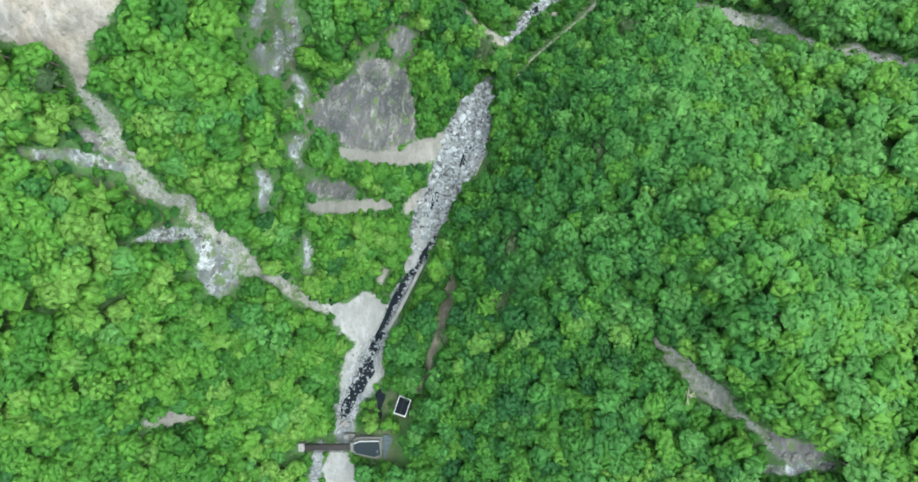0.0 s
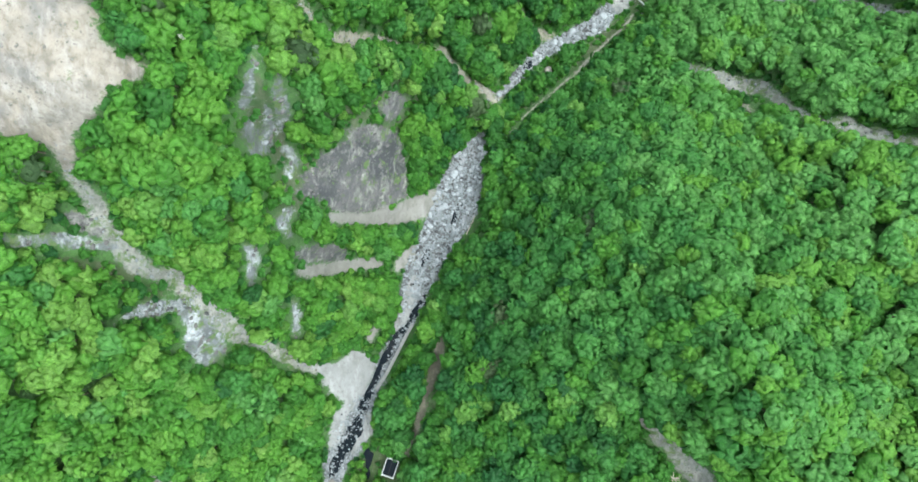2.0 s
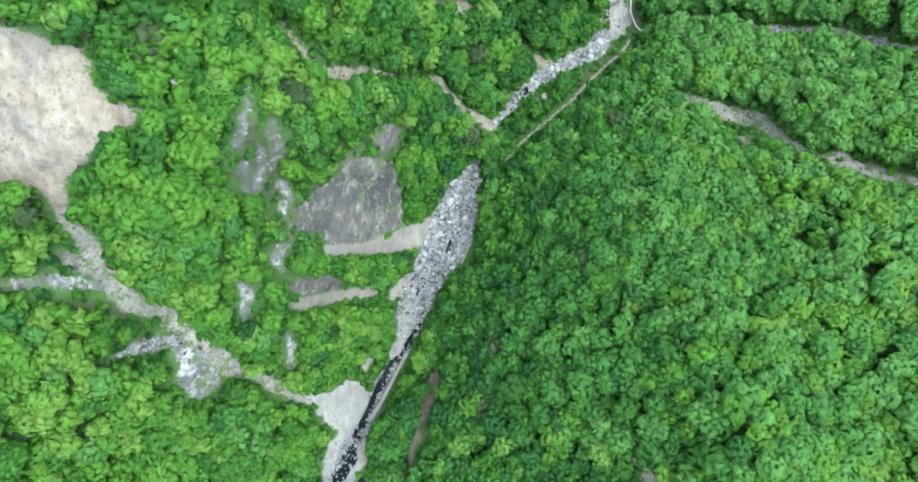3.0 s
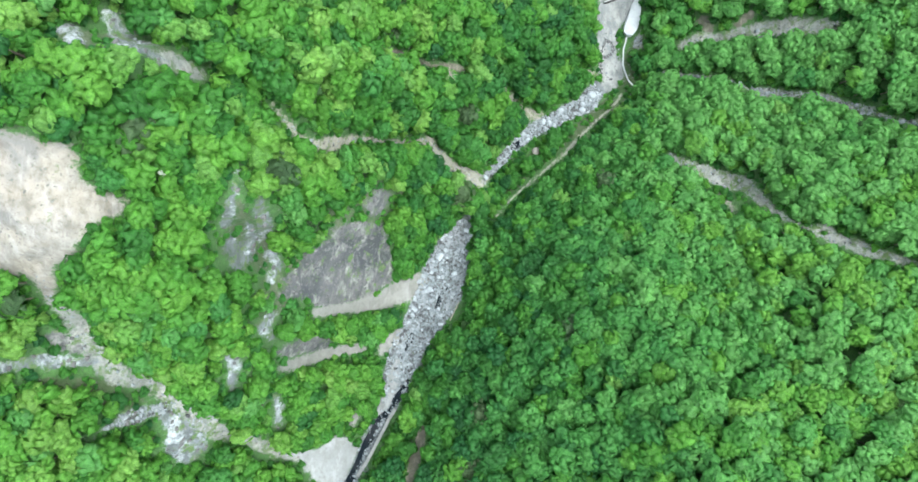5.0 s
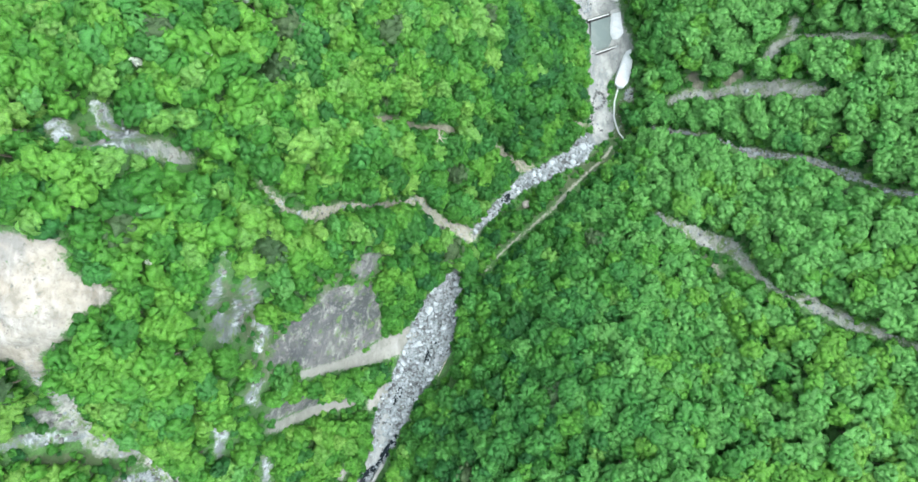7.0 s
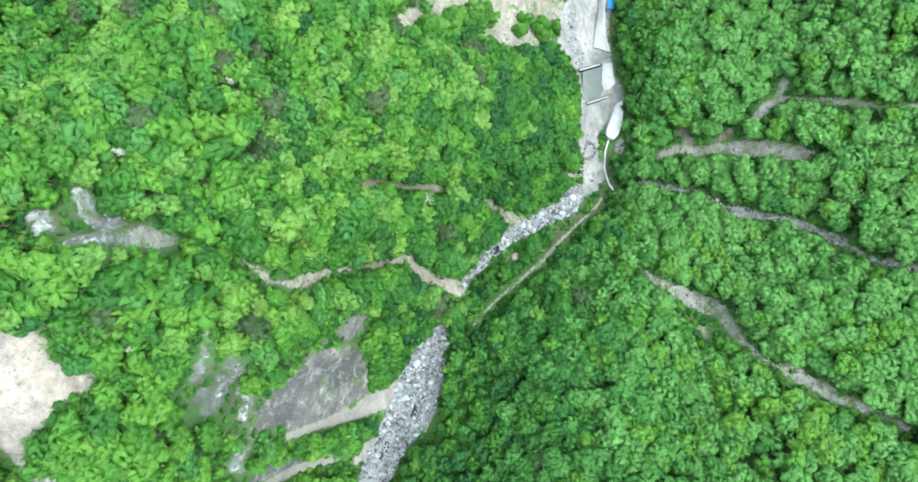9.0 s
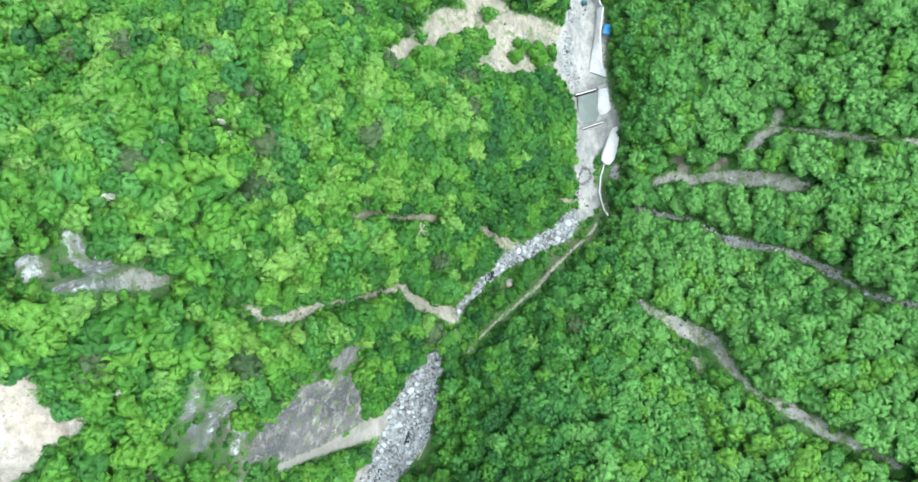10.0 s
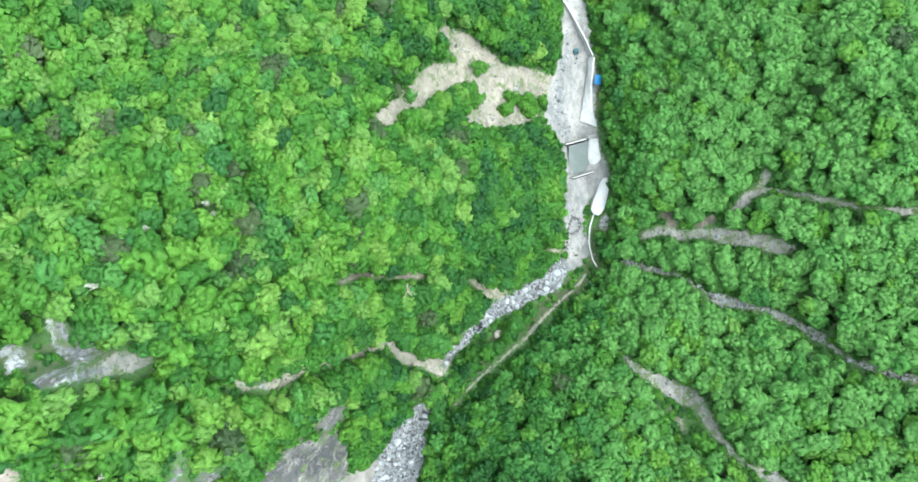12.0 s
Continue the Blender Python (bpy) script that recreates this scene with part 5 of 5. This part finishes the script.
def build_house():
    """The intake house: a pointed platform with a flat slate roof, and a rounded end."""
    h = thing("intake_house", -30.0, -67.5, 0.0, 0, "small concrete intake house with a dark flat roof beside the stream", "house")
    nose = [(-5.3, -0.3), (-4.7, 1.9), (-2.6, 2.8), (4.6, 2.9), (5.2, -2.6), (2.6, -3.5), (-3.8, -2.1)]
    part("platform", prism(bmesh.new(), [(x * 1.06 - 0.1, y * 1.14) for x, y in nose], -2.5, 5.2), OLD_CONCRETE, h)
    roof = [(x * 0.88 + 0.1, y * 0.82 + 0.1) for x, y in nose]
    part("wall", prism(bmesh.new(), [(x * 0.97, y * 0.97) for x, y in roof], 5.2, 6.7), OLD_CONCRETE, h)
    part("roof", prism(bmesh.new(), roof, 6.7, 6.95), SLATE, h, "dark slate-blue flat roof")
    edge = [(x, y, 7.2) for x, y in roof]
    part("parapet", run(bmesh.new(), edge[1:4], 0.12, 0.4), WHITE_CONCRETE, h, "white roof edge")
    part("parapet", run(bmesh.new(), [edge[3], edge[4]], 0.09, 0.4), CONCRETE, h)
    part("parapet", run(bmesh.new(), [edge[4], edge[5], edge[6]], 0.12, 0.4), OLD_CONCRETE, h)
    arc = [(5.3 + 3.6 * math.cos(a) * 1.0, 0.2 + 3.6 * math.sin(a) * 1.15) for a in np.linspace(-1.35, 1.35, 13)]
    part("round_end", prism(bmesh.new(), [(5.3, -3.6)] + arc + [(5.3, 4.0)], -2.5, 5.9), GREY_SHEET, h, "grey sheet-covered rounded end")
    part("parapet", run(bmesh.new(), [(x, y, 6.15) for x, y in arc[1:7]], 0.1, 0.5), WHITE_CONCRETE, h, "white curved kerb")
    for y in (-1.2, 0.6, 2.2):
        part("roof_seam", boxed(5.35, 8.2, y - 0.05, y + 0.05, 5.9, 5.97, bevel=0.0), DARK_STEEL, h)
    part("hatch", boxed(3.0, 3.8, -1.3, -0.5, 6.95, 7.15), GREY_SHEET, h)
    part("stair_block", boxed(-8.4, -4.4, 1.5, 3.6, -1.5, 3.2, bevel=0.1), OLD_CONCRETE, h)
    part("stair_block", boxed(-8.1, -6.6, 1.8, 3.2, 3.2, 3.7, bevel=0.08), CONCRETE, h)


def build_basin():
    """An open concrete basin with a white rim and dark water."""
    b = thing("water_basin", -18.4, -53.7, 4.9, -18.5, "open rectangular basin with white concrete rim, dark water", "basin")
    hx, hy = 2.05, 3.0
    for name, s in (("rim", (-hx, hx, hy - 0.2, hy)), ("rim", (-hx, hx, -hy, -hy + 0.2)), ("rim", (-hx, -hx + 0.2, -hy + 0.2, hy - 0.2)), ("rim", (hx - 0.2, hx, -hy + 0.2, hy - 0.2))):
        part(name, boxed(*s, -3.0, 2.6, bevel=0.04), WHITE_CONCRETE, b)
    part("water_surface", boxed(-hx + 0.3, hx - 0.3, -hy + 0.3, hy - 0.3, -0.5, 2.0, bevel=0.0), WATER, b, "dark still water")
    part("pipe", boxed(-0.1, 0.1, -hy + 0.3, hy - 0.3, 2.05, 2.2), DARK_STEEL, b)


build_bridge()
build_house()
build_basin()
bank = [(-12.3, -8.2, -2.6), (-14.3, -11.8, -2.8), (-17.7, -18.6, -1.4), (-20.7, -24.5, 1.7), (-23.9, -29.7, 2.9)]
tagged(part("retaining_wall", run(bmesh.new(), finer(bank, 1.5), 0.6, 5.4, 0.05, 3), CONCRETE, None), "low grey concrete retaining wall along the stream", "wall")


# ---- the works farther down: sprayed walls, weirs, silt pool ----
def sprayed_wall(inner, outer, bed, crest, seed):
    """A white sprayed-concrete slope between its foot line and its crest line, of an uneven surface."""
    r = random.Random(seed)
    bm = bmesh.new()
    inner, outer = finer(inner, 1.3), finer(outer, 1.3)
    n = max(len(inner), len(outer))

    def on(line, s):
        f = s * (len(line) - 1)
        i = min(int(f), len(line) - 2)
        return [p + (q - p) * (f - i) for p, q in zip(line[i], line[i + 1])]

    rows = []
    for k in range(n):
        (ax, ay), (bx, by) = on(inner, k / (n - 1)), on(outer, k / (n - 1))
        row = [(ax, ay, bed - 4)]
        for s in (0.0, 0.3, 0.65, 1.0):
            row.append((ax + (bx - ax) * s + r.uniform(-0.12, 0.12), ay + (by - ay) * s, bed + (crest - bed) * s ** 0.8 + r.uniform(-0.15, 0.15)))
        row += [(bx + 0.5, by, crest), (bx + 0.5, by, bed - 4)]
        rows.append([bm.verts.new(p) for p in row])
    for p, q in zip(rows[:-1], rows[1:]):
        for k in range(len(p)):
            bm.faces.new((p[k], p[(k + 1) % len(p)], q[(k + 1) % len(p)], q[k]))
    bm.faces.new(rows[0]), bm.faces.new(rows[-1][::-1])
    ob = part("sprayed_wall", bm, WHITE_CONCRETE, None)
    return tagged(ob, "white sprayed-concrete bank wall with an uneven surface", "wall", "white bank walls")


sprayed_wall([(67.4, 197.3), (66.9, 186.0), (65.9, 175.7), (65.5, 171.3)], [(68.7, 196.5), (68.2, 185.4), (69.2, 174.8), (71.5, 168.6)], -40.8, -37.8, 1)
sprayed_wall([(69.0, 164.0), (69.2, 155.8), (71.0, 151.6)], [(71.6, 163.6), (72.6, 158.0), (74.4, 152.7)], -38.6, -35.6, 2)
sprayed_wall([(74.4, 147.6), (73.2, 143.0), (71.6, 138.0), (71.2, 135.0), (72.2, 133.2)], [(75.8, 148.0), (76.4, 143.0), (76.0, 138.5), (75.0, 135.0), (73.4, 132.9)], -35.2, -32.6, 3)


def build_weir(x0, y0, x1, y1, crest, label):
    """A concrete weir from bank to bank, with a white lip and a wing."""
    length, turn = math.hypot(x1 - x0, y1 - y0), math.degrees(math.atan2(y1 - y0, x1 - x0))
    w = thing("weir", x0, y0, crest, turn, label, "weir", "weirs across the stream")
    part("crest", boxed(-0.5, length, -0.5, 0.5, -6.0, 0.0, bevel=0.08), OLD_CONCRETE, w)
    part("lip", boxed(-0.4, length * 0.72, -0.52, -0.2, 0.0, 0.25, bevel=0.05), WHITE_CONCRETE, w, "white worn lip")
    part("apron_wall", boxed(-0.4, length * 0.72, -0.85, -0.56, -4.0, -0.05, bevel=0.02), DARK_STEEL, w, "dark weir face")
    part("wing", boxed(length * 0.76, length + 0.8, -0.7, 0.7, -5.0, 1.0, bevel=0.12), CONCRETE, w)
    for k in range(3):
        x = length * (0.1 + 0.2 * k)
        part("drain", boxed(x, x + 0.5, -0.9, -0.86, -1.6, -1.2, bevel=0.0), DARK_STEEL, w)


build_weir(60.2, 161.4, 71.0, 165.0, -38.6, "grey concrete weir with a white lip below the stone bed")
build_weir(63.6, 147.8, 74.4, 152.0, -37.4, "grey concrete weir with a white lip below the silt pool")
pool = prism(bmesh.new(), [(61.2, 160.4), (69.3, 163.2), (71.8, 151.9), (64.0, 148.9), (61.6, 151.0)], -42.5, -38.8)
tagged(part("silt_pool", pool, MURKY, None), "murky grey-green water held between two weirs", "water", kind="structure")
parapet = [(53.5, 224.0, -43.6), (58.4, 217.0, -42.8), (62.0, 211.2, -42.2), (65.6, 204.8, -41.2), (68.6, 198.0, -39.6)]
tagged(part("parapet_wall", run(bmesh.new(), finer(parapet, 2.0), 0.24, 5.0, 0.03, 5), WHITE_CONCRETE, None), "narrow white concrete parapet wall above the stream", "wall")
kerb = [(72.4, 133.0, -35.0), (71.2, 128.0, -35.0), (71.2, 122.0, -34.6), (72.6, 115.0, -33.5), (73.8, 112.5, -33.0)]
kerb = [(x, y, ground_at(x, y) + 0.45) for x, y, z in finer(kerb, 1.0)]
tagged(part("kerb", run(bmesh.new(), kerb, 0.24, 1.6, 0.03, 6), WHITE_CONCRETE, None), "pale mossy concrete kerb along the path", "kerb")


def build_shelter():
    """A blue sheet stretched over four posts."""
    x, y = 70.6, 187.2
    z = -38.0
    s = thing("tarpaulin_shelter", x, y, z, -6, "small shelter with a bright blue tarpaulin roof", "shelter")
    bm = bmesh.new()
    n = 7
    top = [[bm.verts.new((-1.35 + 2.7 * i / n, -1.9 + 3.8 * j / n, 2.2 - 0.25 * abs(i / n - 0.5) * 2 + 0.08 * math.sin(i * 2.1 + j * 1.7))) for j in range(n + 1)] for i in range(n + 1)]
    for i in range(n):
        for j in range(n):
            bm.faces.new((top[i][j], top[i + 1][j], top[i + 1][j + 1], top[i][j + 1]))
    bmesh.ops.solidify(bm, geom=list(bm.faces), thickness=0.03)
    part("sheet", bm, BLUE_SHEET, s, "bright blue plastic sheet")
    for px in (-1.2, 1.2):
        for py in (-1.7, 1.7):
            part("post", boxed(px - 0.05, px + 0.05, py - 0.05, py + 0.05, -2.5, 1.98, bevel=0.01), DARK_STEEL, s)


def build_excavator():
    """A small teal excavator on its tracks."""
    x, y = 62.7, 200.6
    e = thing("excavator", x, y, ground_at(x, y) + 0.05, -75, "small teal excavator standing on the gravel bed", "excavator")
    for s in (-0.75, 0.75):
        part("track", boxed(-1.2, 1.2, s - 0.22, s + 0.22, 0.0, 0.55, bevel=0.18), DARK_STEEL, e)
    part("chassis", boxed(-0.7, 0.7, -0.6, 0.6, 0.3, 0.65), DARK_STEEL, e)
    part("body", boxed(-1.3, 0.5, -0.85, 0.85, 0.65, 1.4, bevel=0.12), TEAL_PAINT, e)
    cab = part("cab", boxed(-0.4, 0.55, 0.0, 0.8, 1.4, 2.35, bevel=0.08), TEAL_PAINT, e)
    part("window", boxed(0.56, 0.58, 0.1, 0.7, 1.5, 2.2, bevel=0.0), WATER, cab, "dark cab window")
    boom = bmesh.new()
    box(boom, 0.0, 1.9, -0.14, 0.14, -0.14, 0.14)
    bmesh.ops.transform(boom, matrix=pose(0.5, -0.3, 1.2, 0, -35, 0), verts=boom.verts)
    part("boom", boom, TEAL_PAINT, e)
    stick = bmesh.new()
    box(stick, 0.0, 1.5, -0.1, 0.1, -0.1, 0.1)
    bmesh.ops.transform(stick, matrix=pose(2.0, -0.3, 2.25, 0, 55, 0), verts=stick.verts)
    part("stick", stick, TEAL_PAINT, e)
    part("bucket", boxed(2.6, 3.2, -0.65, 0.05, 0.55, 1.1, bevel=0.12), DARK_STEEL, e)


build_shelter()
build_excavator()


# ---- fallen and dead wood, poles ----
def tube(bm, a, b, ra, rb, sides=6):
    a, b = Vector(a), Vector(b)
    u = (b - a).orthogonal().normalized()
    v = (b - a).normalized().cross(u)
    rings = [[bm.verts.new(p + r * (math.cos(6.283 * k / sides) * u + math.sin(6.283 * k / sides) * v)) for k in range(sides)] for p, r in ((a, ra), (b, rb))]
    for k in range(sides):
        bm.faces.new((rings[0][k], rings[0][(k + 1) % sides], rings[1][(k + 1) % sides], rings[1][k]))
    bm.faces.new(rings[0][::-1]), bm.faces.new(rings[1])


def build_log(x, y, turn, length, radius, lift, label):
    g = math.radians(turn)
    x1, y1 = x + length * math.cos(g), y + length * math.sin(g)
    bm = bmesh.new()
    a, b = Vector((x, y, ground_at(x, y) + lift)), Vector((x1, y1, ground_at(x1, y1) + lift))
    tube(bm, a, b, radius, radius * 0.6)
    m = a.lerp(b, 0.55)
    tube(bm, m, m + Vector((0.4, 0.5, 0.5)).normalized() * length * 0.25, radius * 0.4, radius * 0.15)
    tagged(part("fallen_log", bm, PALE_WOOD, None), label, "log")


build_log(5.6, 22.4, 66, 7.2, 0.16, 0.5, "pale fallen trunk leaning on the stream bank")
build_log(15.5, 128.0, 35, 5.0, 0.2, 3.0, "pale fallen trunk among the trees")


def build_dead_tree(x, y, height, seed):
    r = random.Random(seed)
    z = ground_at(x, y)
    bm = bmesh.new()
    tube(bm, (x, y, z - 0.3), (x, y, z + height), 0.25, 0.1)
    for k in range(11):
        h = height * r.uniform(0.45, 1.0)
        a = r.uniform(0, 6.28)
        tip = Vector((x + math.cos(a) * r.uniform(1.2, 2.6), y + math.sin(a) * r.uniform(1.2, 2.6), z + h + r.uniform(0.4, 1.6)))
        tube(bm, (x, y, z + h), tip, 0.12, 0.05, 5)
        side = Vector((x, y, z + h)).lerp(tip, 0.6)
        tube(bm, side, side + Vector((r.uniform(-1, 1), r.uniform(-1, 1), 0.5)), 0.045, 0.02, 4)
    tagged(part("dead_tree", bm, PALE_WOOD, None), "pale leafless dead tree standing among green crowns", "tree")


build_dead_tree(57.5, -38.5, 8.5, 1)
build_dead_tree(28.0, -67.0, 8.0, 2)
build_dead_tree(3.6, 103.0, 9.5, 3)


def build_great_boulder(x, y, size, seed):
    me = boulder_mesh(seed, 3)
    me.materials.append(TAN_ROCK)
    b = new("boulder", me)
    b.location, b.scale = (x, y, ground_at(x, y) + 0.35 * size), (size * 1.1, size, size * 1.1)
    b.rotation_euler = (0.1, 0.05, 0.7)
    tagged(b, "large weathered tan boulder beside the stream", "boulder")


build_great_boulder(36.2, 84.6, 1.7, 201)
build_great_boulder(-38.7, -61.0, 1.1, 202)
